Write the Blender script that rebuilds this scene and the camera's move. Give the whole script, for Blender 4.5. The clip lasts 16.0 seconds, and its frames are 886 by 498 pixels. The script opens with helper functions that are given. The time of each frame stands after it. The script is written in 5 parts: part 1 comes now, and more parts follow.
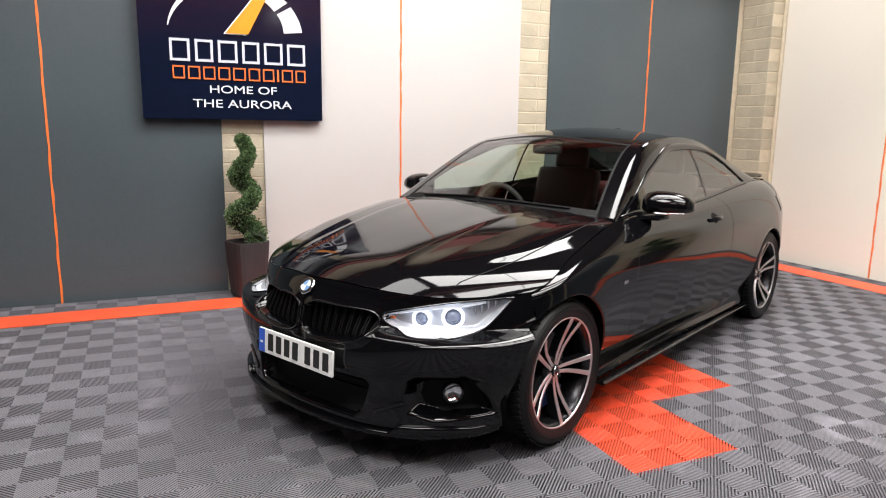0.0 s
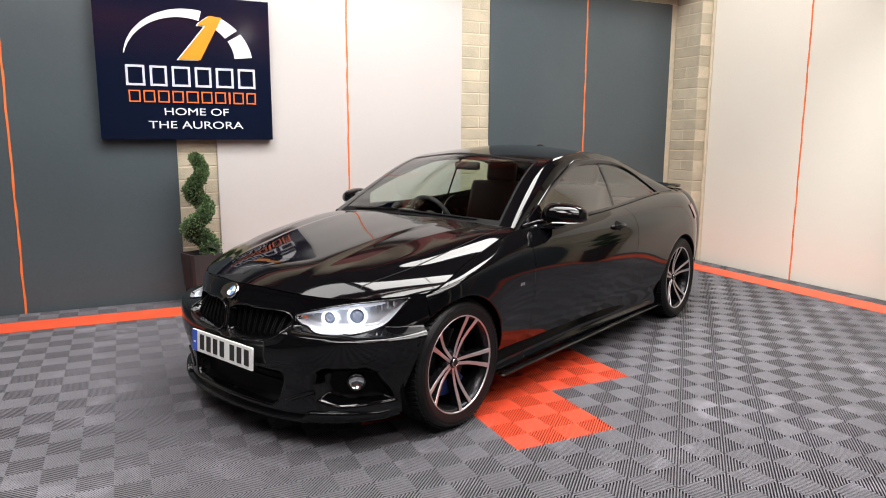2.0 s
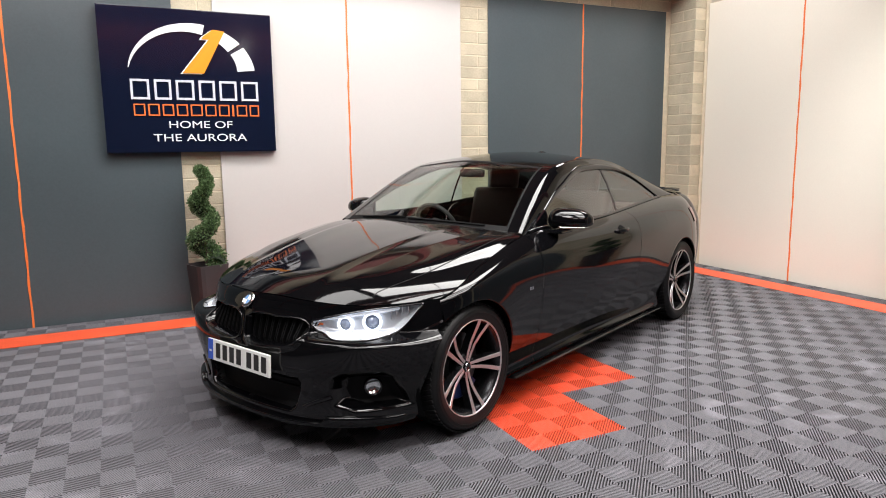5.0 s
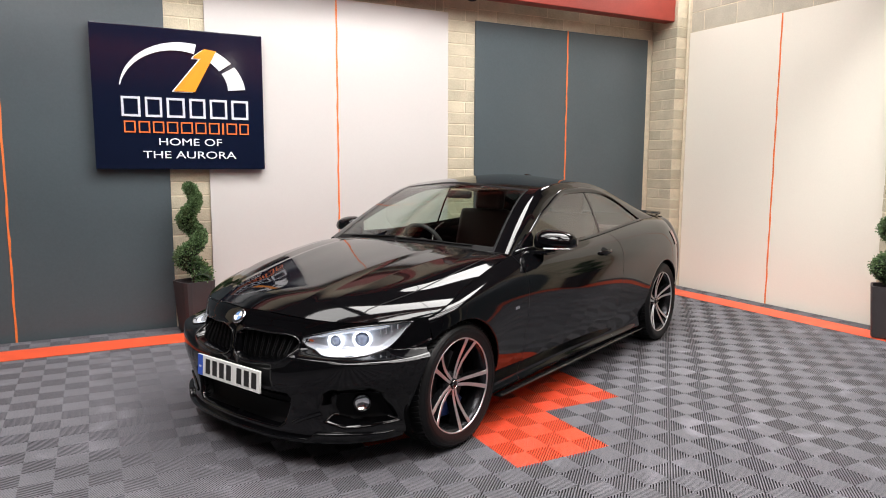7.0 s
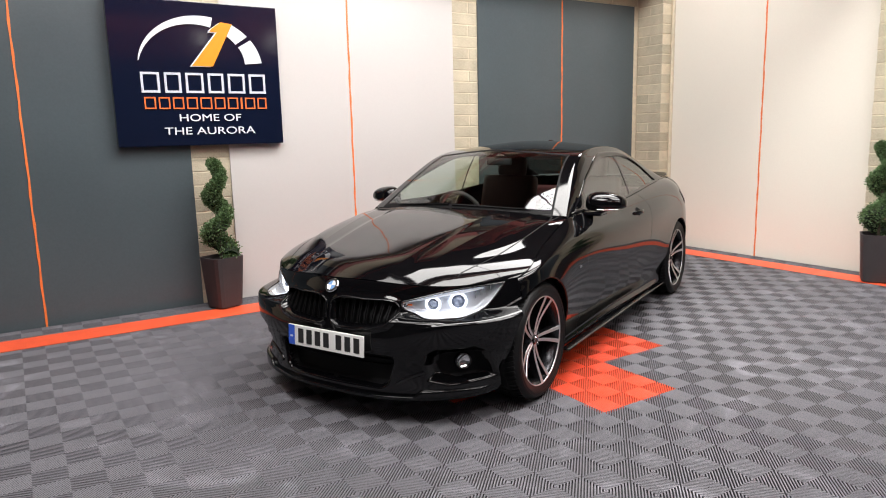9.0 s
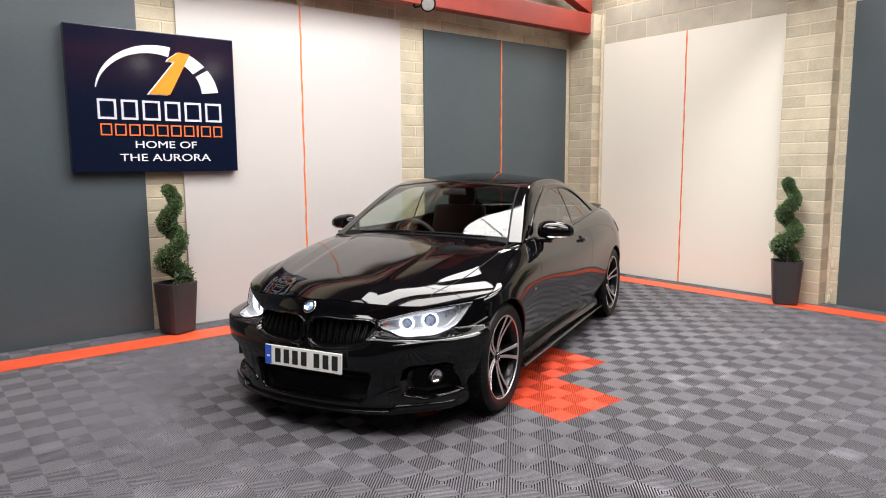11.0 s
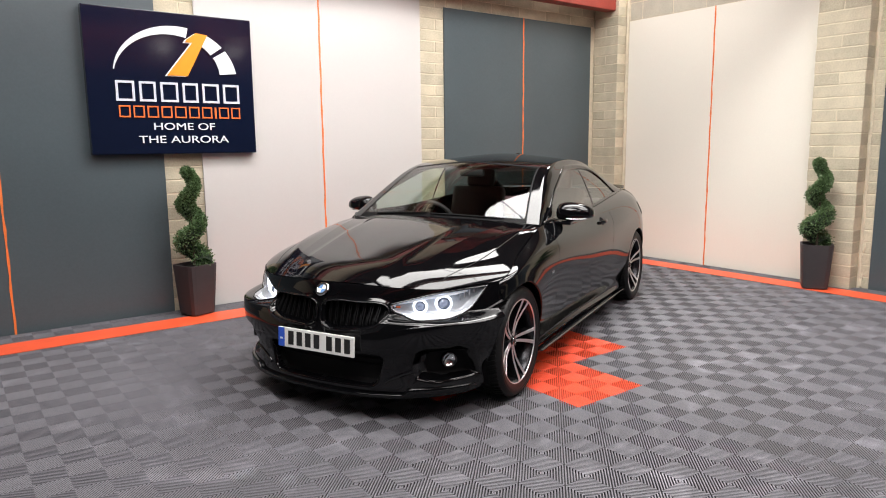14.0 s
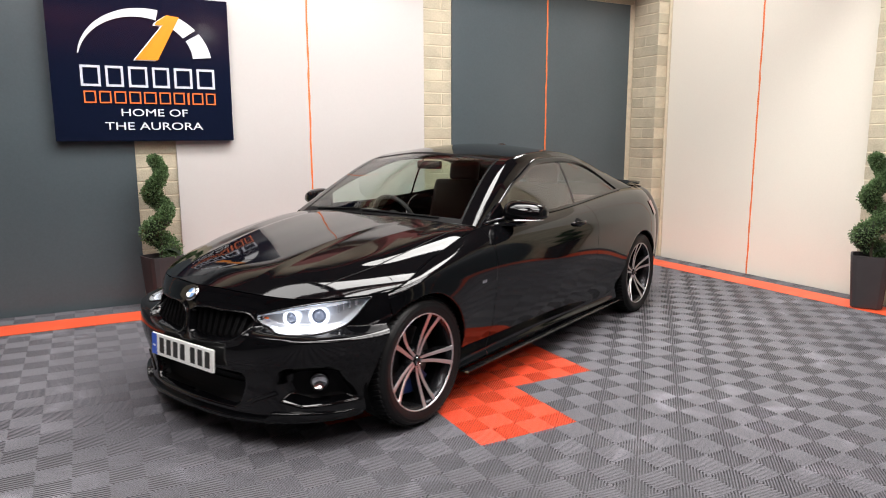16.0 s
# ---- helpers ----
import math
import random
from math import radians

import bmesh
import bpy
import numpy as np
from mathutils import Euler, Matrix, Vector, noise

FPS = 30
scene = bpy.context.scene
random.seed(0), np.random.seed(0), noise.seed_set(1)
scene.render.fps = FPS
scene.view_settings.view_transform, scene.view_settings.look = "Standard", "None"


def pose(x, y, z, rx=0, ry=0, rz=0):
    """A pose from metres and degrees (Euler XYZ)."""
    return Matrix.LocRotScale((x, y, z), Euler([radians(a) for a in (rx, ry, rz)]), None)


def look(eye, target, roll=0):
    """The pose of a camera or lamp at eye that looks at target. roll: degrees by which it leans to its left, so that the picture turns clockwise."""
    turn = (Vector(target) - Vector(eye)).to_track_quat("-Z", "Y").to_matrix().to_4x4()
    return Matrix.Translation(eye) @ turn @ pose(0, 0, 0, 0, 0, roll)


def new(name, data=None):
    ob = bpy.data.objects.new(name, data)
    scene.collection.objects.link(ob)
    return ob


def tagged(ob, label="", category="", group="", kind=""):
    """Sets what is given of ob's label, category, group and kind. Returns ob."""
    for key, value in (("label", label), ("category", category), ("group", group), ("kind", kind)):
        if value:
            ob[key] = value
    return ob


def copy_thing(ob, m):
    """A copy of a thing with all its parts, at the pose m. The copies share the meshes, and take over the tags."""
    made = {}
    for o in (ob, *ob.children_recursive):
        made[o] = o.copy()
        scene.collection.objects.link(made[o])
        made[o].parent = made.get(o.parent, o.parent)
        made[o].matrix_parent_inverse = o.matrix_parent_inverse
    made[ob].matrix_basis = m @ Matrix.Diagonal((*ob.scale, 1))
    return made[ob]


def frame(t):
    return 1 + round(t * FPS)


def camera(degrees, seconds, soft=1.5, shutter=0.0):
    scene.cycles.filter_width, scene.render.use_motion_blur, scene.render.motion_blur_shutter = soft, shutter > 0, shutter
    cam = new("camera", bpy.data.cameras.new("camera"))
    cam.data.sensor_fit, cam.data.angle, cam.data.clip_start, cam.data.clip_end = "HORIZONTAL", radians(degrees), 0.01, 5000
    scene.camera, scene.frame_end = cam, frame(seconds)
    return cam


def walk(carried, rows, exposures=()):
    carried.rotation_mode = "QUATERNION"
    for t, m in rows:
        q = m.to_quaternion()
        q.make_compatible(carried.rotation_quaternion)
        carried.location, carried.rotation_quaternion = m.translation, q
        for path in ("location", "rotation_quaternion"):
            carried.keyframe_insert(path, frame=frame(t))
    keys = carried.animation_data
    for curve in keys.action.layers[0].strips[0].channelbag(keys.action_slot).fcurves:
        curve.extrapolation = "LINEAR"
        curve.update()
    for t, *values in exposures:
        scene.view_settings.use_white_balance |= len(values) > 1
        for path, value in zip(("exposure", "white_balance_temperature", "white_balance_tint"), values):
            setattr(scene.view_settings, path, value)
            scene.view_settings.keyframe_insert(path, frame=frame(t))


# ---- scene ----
from mathutils.bvhtree import BVHTree

cam = camera(66.2, 16.0, soft=1.0, shutter=0.5)
PATH = [
    (0, (-2.363, -2.043, 1.394), (-1.562, -0.245, 1.04), 0.8),
    (0.5, (-2.39, -2.273, 1.445), (-1.571, -0.477, 1.125), 0.7),
    (1, (-2.324, -2.379, 1.473), (-1.497, -0.583, 1.173), 0.8),
    (1.5, (-2.187, -2.508, 1.456), (-1.354, -0.717, 1.143), 0.5),
    (2, (-2.18, -2.574, 1.459), (-1.341, -0.789, 1.133), 0.2),
    (2.5, (-2.253, -2.635, 1.455), (-1.416, -0.849, 1.125), -0.1),
    (3, (-2.285, -2.618, 1.454), (-1.45, -0.829, 1.135), -0.4),
    (5.5, (-2.292, -2.595, 1.456), (-1.42, -0.819, 1.163), -0.7),
    (6, (-2.311, -2.614, 1.463), (-1.416, -0.846, 1.19), -0.4),
    (6.5, (-2.337, -2.644, 1.47), (-1.442, -0.872, 1.224), -0.1),
    (7, (-2.357, -2.652, 1.467), (-1.448, -0.887, 1.223), 0.2),
    (7.5, (-2.338, -2.583, 1.459), (-1.442, -0.817, 1.177), -0.1),
    (8, (-2.438, -2.467, 1.458), (-1.451, -0.755, 1.153), -0.5),
    (8.2, (-2.587, -2.412, 1.459), (-1.608, -0.699, 1.135), -1.0),
    (10.3, (-3.434, -2.493, 1.505), (-2.22, -0.931, 1.208), -1.0),
    (10.5, (-3.446, -2.494, 1.498), (-2.22, -0.94, 1.212), -0.7),
    (11, (-3.464, -2.514, 1.489), (-2.223, -0.966, 1.237), -0.4),
    (11.5, (-3.459, -2.513, 1.491), (-2.217, -0.964, 1.253), -0.3),
    (12, (-3.463, -2.505, 1.491), (-2.223, -0.952, 1.264), -0.3),
    (12.5, (-3.459, -2.499, 1.491), (-2.223, -0.943, 1.263), -0.4),
    (13, (-3.453, -2.497, 1.5), (-2.221, -0.941, 1.255), -0.4),
    (13.5, (-3.457, -2.499, 1.498), (-2.244, -0.932, 1.231), -0.5),
    (14, (-3.372, -2.5, 1.479), (-2.195, -0.911, 1.176), -0.6),
    (14.5, (-3.186, -2.524, 1.491), (-2.058, -0.904, 1.168), -0.7),
    (15, (-2.927, -2.492, 1.437), (-1.864, -0.831, 1.103), -0.8),
    (15.5, (-2.575, -2.468, 1.48), (-1.549, -0.785, 1.142), -0.4),
    (16, (-2.162, -2.608, 1.454), (-1.238, -0.865, 1.128), -0.2),
]
walk(cam, [(t, look(eye, target, roll)) for t, eye, target, roll in PATH],
     [(0.0, -0.12), (1.0, -0.19), (2.5, -0.22), (8.0, -0.24), (12.0, -0.27), (16.0, -0.23)])

# ---- world and lamps ----
world = bpy.data.worlds.new("world")
scene.world = world
world.use_nodes = True
wn = world.node_tree.nodes
sky = wn.new("ShaderNodeTexSky")
sky.sky_type = "NISHITA"
sky.sun_disc = False
sky.sun_elevation, sky.sun_rotation = radians(40), radians(200)
wn["Background"].inputs[1].default_value = 0.1
world.node_tree.links.new(sky.outputs[0], wn["Background"].inputs[0])
scene.view_settings.exposure = -0.23

# walls: north face of panels y = 3.84, east face of panels x = 4.03
NY, EX = 3.84, 4.03
WX, SY = -7.2, -7.5
RIDGE_X, RIDGE_Z, EAVE_Z = -1.5, 5.6, 3.75


def roof_z(x):
    k = abs(x - RIDGE_X) / (EX + 0.3 - RIDGE_X)
    return RIDGE_Z - (RIDGE_Z - EAVE_Z) * k


SLOPE = math.atan2(RIDGE_Z - EAVE_Z, EX + 0.3 - RIDGE_X)
# rooflights: centre x, centre y, width along the slope, length along the hall, watts; the small one at x 3.60 is an
# added fill for the corner
ROOFLIGHTS = [(0.53, 1.13, 4.06, 1.9, 505.0), (1.05, -1.2, 3.0, 1.8, 300.0), (1.05, -4.2, 3.0, 1.8, 220.0), (3.60, 2.90, 0.7, 0.8, 42.0),
              (-2.84, 1.13, 2.64, 1.9, 165.0), (-3.3, -1.2, 2.4, 1.8, 320.0), (-2.95, -4.2, 2.4, 1.8, 130.0)]
for rx, ry, rw, rl, watts in ROOFLIGHTS:
    lamp = bpy.data.lights.new("rooflight_lamp", "AREA")
    lamp.shape, lamp.size, lamp.size_y = "RECTANGLE", rw, rl
    lamp.energy, lamp.color = watts, (1.0, 0.97, 0.94)
    ob = new("rooflight_lamp", lamp)
    ob.matrix_world = pose(rx, ry, roof_z(rx) + 0.06, 0, math.degrees(SLOPE) * (1 if rx > RIDGE_X else -1), 0)


# ---- materials ----
def mat(name, color, rough=0.5, metal=0.0, wide=False, vary=0.08, scale=6.0, bump=0.0, bump_scale=120.0, coat=0.0, spec=0.5, per_object=0.0, per_leaf=0.0, scuff=0.0):
    """A surface with stains at a large and grain at a small scale."""
    m = bpy.data.materials.new(name)
    m.use_nodes = True
    nt = m.node_tree
    n, l = nt.nodes, nt.links
    b = n["Principled BSDF"]
    b.inputs["Metallic"].default_value = metal
    b.inputs["Roughness"].default_value = rough
    b.inputs["Coat Weight"].default_value = coat
    b.inputs["Coat Roughness"].default_value = 0.02
    b.inputs["Specular IOR Level"].default_value = spec
    tc = n.new("ShaderNodeTexCoord")
    big = n.new("ShaderNodeTexNoise")
    big.inputs["Scale"].default_value, big.inputs["Detail"].default_value = scale, 4.0
    if wide:
        place = n.new("ShaderNodeNewGeometry")
        l.new(place.outputs["Position"], big.inputs["Vector"])
    else:
        l.new(tc.outputs["Object"], big.inputs["Vector"])
    fine = n.new("ShaderNodeTexNoise")
    fine.inputs["Scale"].default_value, fine.inputs["Detail"].default_value = bump_scale, 3.0
    l.new(tc.outputs["Object"], fine.inputs["Vector"])
    mixed = n.new("ShaderNodeMath")
    mixed.operation = "ADD"
    l.new(big.outputs["Fac"], mixed.inputs[0])
    l.new(fine.outputs["Fac"], mixed.inputs[1])
    last = mixed
    if per_leaf:
        isle = n.new("ShaderNodeNewGeometry")
        k = n.new("ShaderNodeMath")
        k.operation, k.inputs[1].default_value = "MULTIPLY_ADD", per_leaf
        l.new(isle.outputs["Random Per Island"], k.inputs[0])
        l.new(mixed.outputs[0], k.inputs[2])
        last = k
    if per_object:
        info = n.new("ShaderNodeObjectInfo")
        k = n.new("ShaderNodeMath")
        k.operation, k.inputs[1].default_value = "MULTIPLY_ADD", per_object
        l.new(info.outputs["Random"], k.inputs[0])
        l.new(mixed.outputs[0], k.inputs[2])
        last = k
    ramp = n.new("ShaderNodeMapRange")
    ramp.inputs[1].default_value, ramp.inputs[2].default_value = 0.6, 1.4 + per_object + per_leaf
    ramp.inputs[3].default_value, ramp.inputs[4].default_value = 1.0 - vary, 1.0 + vary
    l.new(last.outputs[0], ramp.inputs[0])
    if scuff:
        where = n.new("ShaderNodeNewGeometry")
        rub = n.new("ShaderNodeTexNoise")
        rub.inputs["Scale"].default_value, rub.inputs["Detail"].default_value, rub.inputs["Distortion"].default_value = 2.6, 9.0, 1.2
        l.new(where.outputs["Position"], rub.inputs["Vector"])
        cut = n.new("ShaderNodeMapRange")
        cut.inputs[1].default_value, cut.inputs[2].default_value = 0.56, 0.74
        cut.inputs[3].default_value, cut.inputs[4].default_value = 0.0, scuff
        l.new(rub.outputs["Fac"], cut.inputs[0])
        both_tones = n.new("ShaderNodeMath")
        both_tones.operation = "ADD"
        l.new(ramp.outputs[0], both_tones.inputs[0])
        l.new(cut.outputs[0], both_tones.inputs[1])
        ramp = both_tones
    tone = n.new("ShaderNodeVectorMath")
    tone.operation = "SCALE"
    tone.inputs[0].default_value = color[:3]
    l.new(ramp.outputs[0], tone.inputs["Scale"])
    l.new(tone.outputs[0], b.inputs["Base Color"])
    if bump:
        bp = n.new("ShaderNodeBump")
        bp.inputs["Strength"].default_value, bp.inputs["Distance"].default_value = bump, 0.004
        l.new(fine.outputs["Fac"], bp.inputs["Height"])
        l.new(bp.outputs[0], b.inputs["Normal"])
    return m


def glow(name, color, strength):
    m = bpy.data.materials.new(name)
    m.use_nodes = True
    b = m.node_tree.nodes["Principled BSDF"]
    b.inputs["Base Color"].default_value = (*color, 1)
    b.inputs["Emission Color"].default_value = (*color, 1)
    b.inputs["Emission Strength"].default_value = strength
    return m


def glass(name, color, rough=0.0, facing=0.07):
    """Thin tinted glass: clear straight through, glossy by the angle."""
    m = bpy.data.materials.new(name)
    m.use_nodes = True
    n, l = m.node_tree.nodes, m.node_tree.links
    n.remove(n["Principled BSDF"])
    lw = n.new("ShaderNodeLayerWeight")
    lw.inputs["Blend"].default_value = 0.5
    power = n.new("ShaderNodeMath")
    power.operation, power.inputs[1].default_value = "POWER", 5.0
    l.new(lw.outputs["Facing"], power.inputs[0])
    fr = n.new("ShaderNodeMath")
    fr.operation, fr.inputs[1].default_value, fr.inputs[2].default_value = "MULTIPLY_ADD", 1.0 - facing, facing
    l.new(power.outputs[0], fr.inputs[0])
    tr = n.new("ShaderNodeBsdfTransparent")
    tr.inputs["Color"].default_value = (*color, 1)
    gl = n.new("ShaderNodeBsdfGlossy")
    gl.inputs["Roughness"].default_value = rough
    mx = n.new("ShaderNodeMixShader")
    l.new(fr.outputs[0], mx.inputs[0])
    l.new(tr.outputs[0], mx.inputs[1])
    l.new(gl.outputs[0], mx.inputs[2])
    l.new(mx.outputs[0], n["Material Output"].inputs["Surface"])
    return m


M_TILE = mat("grey_tile", (0.134, 0.131, 0.147), 0.47, spec=0.52, vary=0.22, scale=1.7, bump=0.15, per_object=0.12, wide=True, scuff=0.75)
M_TILE_RED = mat("red_tile", (0.74, 0.075, 0.028), 0.34, vary=0.12, scale=3.0, bump=0.15, per_object=0.2)
# groove colours hold the shade between the ribs as well as grime
M_TILE_BASE = mat("tile_groove_shade", (0.020, 0.020, 0.022), 0.7)
M_TILE_REDBASE = mat("red_tile_groove_shade", (0.34, 0.038, 0.018), 0.7)
M_STRIP = mat("orange_strip", (0.80, 0.10, 0.035), 0.45, vary=0.16, scale=5.0, bump=0.1, wide=True, scuff=0.35)
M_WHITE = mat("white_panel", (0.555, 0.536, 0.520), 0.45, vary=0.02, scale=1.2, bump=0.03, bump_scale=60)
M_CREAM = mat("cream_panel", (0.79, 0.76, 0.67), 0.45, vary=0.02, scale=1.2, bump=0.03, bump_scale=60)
M_DARK = mat("slate_panel", (0.068, 0.088, 0.098), 0.30, vary=0.10, scale=1.5, wide=True, bump=0.05, bump_scale=60)
M_SEAM = mat("orange_seam", (0.82, 0.19, 0.04), 0.5, vary=0.15, scale=20)
M_BRICK = mat("buff_block", (0.50, 0.45, 0.335), 0.9, vary=0.34, scale=6.0, wide=True, bump=0.6, bump_scale=90, per_object=0.5)
M_MORTAR = mat("pale_mortar", (0.64, 0.57, 0.43), 0.95, vary=0.15, scale=14.0, bump=0.5)
M_GREYBLOCK = mat("grey_block", (0.47, 0.435, 0.35), 0.92, vary=0.25, scale=5.0, wide=True, bump=0.7, bump_scale=110, per_object=0.3)
M_DARKWALL = mat("dark_wall", (0.035, 0.036, 0.04), 0.7, vary=0.2, scale=1.5, bump=0.2)
M_REDSTEEL = mat("red_painted_timber", (0.27, 0.036, 0.024), 0.5, vary=0.2, scale=5.0, bump=0.2)
M_ROOF = mat("roof_sheet", (0.07, 0.055, 0.05), 0.8, vary=0.15, scale=2.0)
M_NAVY = mat("navy_sign", (0.004, 0.007, 0.021), 0.12, vary=0.1, scale=2.0)
M_SIGNWHITE = mat("sign_white", (0.78, 0.80, 0.84), 0.4, vary=0.03)
M_SIGNSILVER = mat("sign_silver", (0.60, 0.62, 0.70), 0.4, vary=0.03)
M_SIGNORANGE = mat("sign_orange", (0.88, 0.29, 0.010), 0.4, vary=0.03)
M_SIGNRED = mat("sign_red_orange", (0.80, 0.16, 0.03), 0.4, vary=0.03)
M_POT = mat("brown_pot", (0.035, 0.030, 0.032), 0.55, vary=0.12, scale=8, bump=0.1)
M_LEAF = mat("box_leaf", (0.115, 0.185, 0.08), 0.24, vary=0.85, scale=45.0, per_leaf=1.0)
M_LEAFSHADE = mat("inner_leaf_shade", (0.012, 0.022, 0.009), 0.9, vary=0.4, scale=60.0, bump=0.5)
M_TWIG = mat("dark_twig", (0.06, 0.045, 0.03), 0.9)
M_PAINT = mat("black_car_paint", (0.002, 0.002, 0.0025), 0.05, vary=0.0, coat=0.0, spec=0.37)
M_GLOSS = mat("gloss_black_trim", (0.004, 0.004, 0.005), 0.06, spec=0.5)
M_MATTE = mat("black_plastic", (0.0035, 0.0035, 0.004), 0.6, spec=0.12, vary=0.1, scale=30, bump=0.1)
M_RUBBER = mat("tyre_rubber", (0.007, 0.007, 0.0075), 0.5, spec=0.25, vary=0.15, scale=30, bump=0.2)
M_ALLOY = mat("machined_alloy", (0.66, 0.66, 0.67), 0.42, metal=1.0, vary=0.04)
M_RIM = mat("dark_rim", (0.030, 0.030, 0.033), 0.25, metal=0.8, vary=0.05)
M_DISC = mat("brake_disc", (0.10, 0.10, 0.10), 0.35, metal=1.0, vary=0.1)
M_CALIPER = mat("caliper_blue", (0.010, 0.022, 0.085), 0.3, vary=0.1)
M_CHROME = mat("chrome", (0.85, 0.86, 0.88), 0.06, metal=1.0, vary=0.02)
M_LAMPBOWL = mat("lamp_bowl", (0.60, 0.62, 0.66), 0.30, metal=0.34, vary=0.05)
M_LIT = glow("lit_lamp_face", (1.0, 0.96, 0.88), 25.0)
M_LAMPGLASS = mat("lamp_face", (0.36, 0.36, 0.35), 0.3, vary=0.2, scale=60)
M_PROJECTOR = mat("projector_lens", (0.24, 0.28, 0.38), 0.05, coat=1.0)
M_RING = glow("lamp_ring", (0.90, 0.93, 1.0), 3.0)
M_DRL = glow("lamp_reflector", (0.86, 0.90, 1.0), 0.42)
M_PLATEWHITE = mat("plate_white", (0.78, 0.78, 0.76), 0.35, vary=0.02)
M_PLATEBLUE = mat("plate_blue", (0.03, 0.10, 0.55), 0.35, vary=0.02)
M_BLACKINK = mat("black_ink", (0.012, 0.012, 0.012), 0.4)
M_BADGEBLUE = mat("badge_blue", (0.16, 0.30, 0.55), 0.25)
M_CABIN = mat("cabin_black", (0.02, 0.02, 0.021), 0.65, vary=0.15, scale=12, bump=0.15)
M_LEATHER = mat("red_leather", (0.040, 0.005, 0.005), 0.45, vary=0.12, scale=14, bump=0.15)
M_TAIL = mat("red_lens", (0.35, 0.01, 0.01), 0.1, coat=0.6)
M_SCREEN = glass("clear_glass", (0.86, 0.93, 0.88))
M_SIDEGLASS = glass("tinted_glass", (0.66, 0.76, 0.70), facing=0.19)
M_REARGLASS = glass("privacy_glass", (0.16, 0.18, 0.17))
M_LENS = glass("lamp_lens", (0.95, 0.96, 0.97))


# ---- mesh helpers ----
def mesh_ob(name, bm, material, parent=None, smooth=False):
    me = bpy.data.meshes.new(name)
    bm.to_mesh(me)
    bm.free()
    for m in material if isinstance(material, (list, tuple)) else [material]:
        me.materials.append(m)
    if smooth:
        me.polygons.foreach_set("use_smooth", [True] * len(me.polygons))
    ob = new(name, me)
    ob.parent = parent
    return ob


def part(name, bm, material, parent, label="", smooth=False):
    ob = mesh_ob(name, bm, material, parent, smooth)
    return tagged(ob, label) if label else ob


def empty(name, m, label, category, group="", kind=""):
    ob = new(name)
    ob.matrix_world = m
    return tagged(ob, label, category, group, kind)


def add_box(bm, x0, x1, y0, y1, z0, z1, bevel=0.0, m=None):
    r = bmesh.ops.create_cube(bm, size=1.0)
    vs = r["verts"]
    bmesh.ops.scale(bm, vec=(x1 - x0, y1 - y0, z1 - z0), verts=vs)
    bmesh.ops.translate(bm, vec=((x0 + x1) / 2, (y0 + y1) / 2, (z0 + z1) / 2), verts=vs)
    if bevel:
        es = list({e for v in vs for e in v.link_edges})
        r = bmesh.ops.bevel(bm, geom=es, offset=bevel, segments=2, affect="EDGES", profile=0.6)
        vs = list({v for f in r["faces"] for v in f.verts} | {v for v in vs if v.is_valid})
    if m is not None:
        bmesh.ops.transform(bm, matrix=m, verts=vs)
    return vs


def box(x0, x1, y0, y1, z0, z1, bevel=0.0):
    bm = bmesh.new()
    add_box(bm, x0, x1, y0, y1, z0, z1, bevel)
    return bm


def add_grid(bm, pts, close_u=False, flip=False):
    """A sheet of quads through rows of points."""
    rows = [[bm.verts.new(p) for p in row] for row in pts]
    n = len(rows)
    for i in range(n if close_u else n - 1):
        a, b = rows[i], rows[(i + 1) % n]
        for k in range(len(a) - 1):
            q = (a[k], a[k + 1], b[k + 1], b[k])
            try:
                bm.faces.new(q[::-1] if flip else q)
            except ValueError:
                pass
    return rows


def add_prism(bm, outline, y0, y1):
    """An outline of (x, z) drawn out from y0 to y1."""
    a = [bm.verts.new((x, y0, z)) for x, z in outline]
    b = [bm.verts.new((x, y1, z)) for x, z in outline]
    bm.faces.new(a)
    bm.faces.new(b[::-1])
    n = len(a)
    for i in range(n):
        bm.faces.new((a[i], b[i], b[(i + 1) % n], a[(i + 1) % n]))


def add_lathe(bm, profile, axis="Y", steps=48, m=None, arc=1.0):
    """A profile of (radius, along) turned about an axis."""
    rows = []
    full = arc > 0.999
    for i in range(steps if full else steps + 1):
        a = 2 * math.pi * arc * i / steps
        c, s = math.cos(a), math.sin(a)
        row = [(r * c, d, r * s) if axis == "Y" else (r * c, r * s, d) for r, d in profile]
        rows.append([m @ Vector(p) if m is not None else p for p in row])
    add_grid(bm, rows, close_u=full)


def add_tube(bm, path, radius, sides=8, closed=False):
    path = [Vector(p) for p in path]
    n = len(path)
    rows = []
    for i, p in enumerate(path):
        a = path[(i - 1) % n] if closed or i else path[0]
        b = path[(i + 1) % n] if closed or i < n - 1 else path[-1]
        d = (b - a).normalized()
        up = Vector((0, 0, 1)) if abs(d.z) < 0.9 else Vector((1, 0, 0))
        u = d.cross(up).normalized()
        v = u.cross(d)
        r = radius(i / max(1, n - 1)) if callable(radius) else radius
        rows.append([p + r * (math.cos(2 * math.pi * k / sides) * u + math.sin(2 * math.pi * k / sides) * v) for k in range(sides + 1)])
    add_grid(bm, rows, close_u=closed)


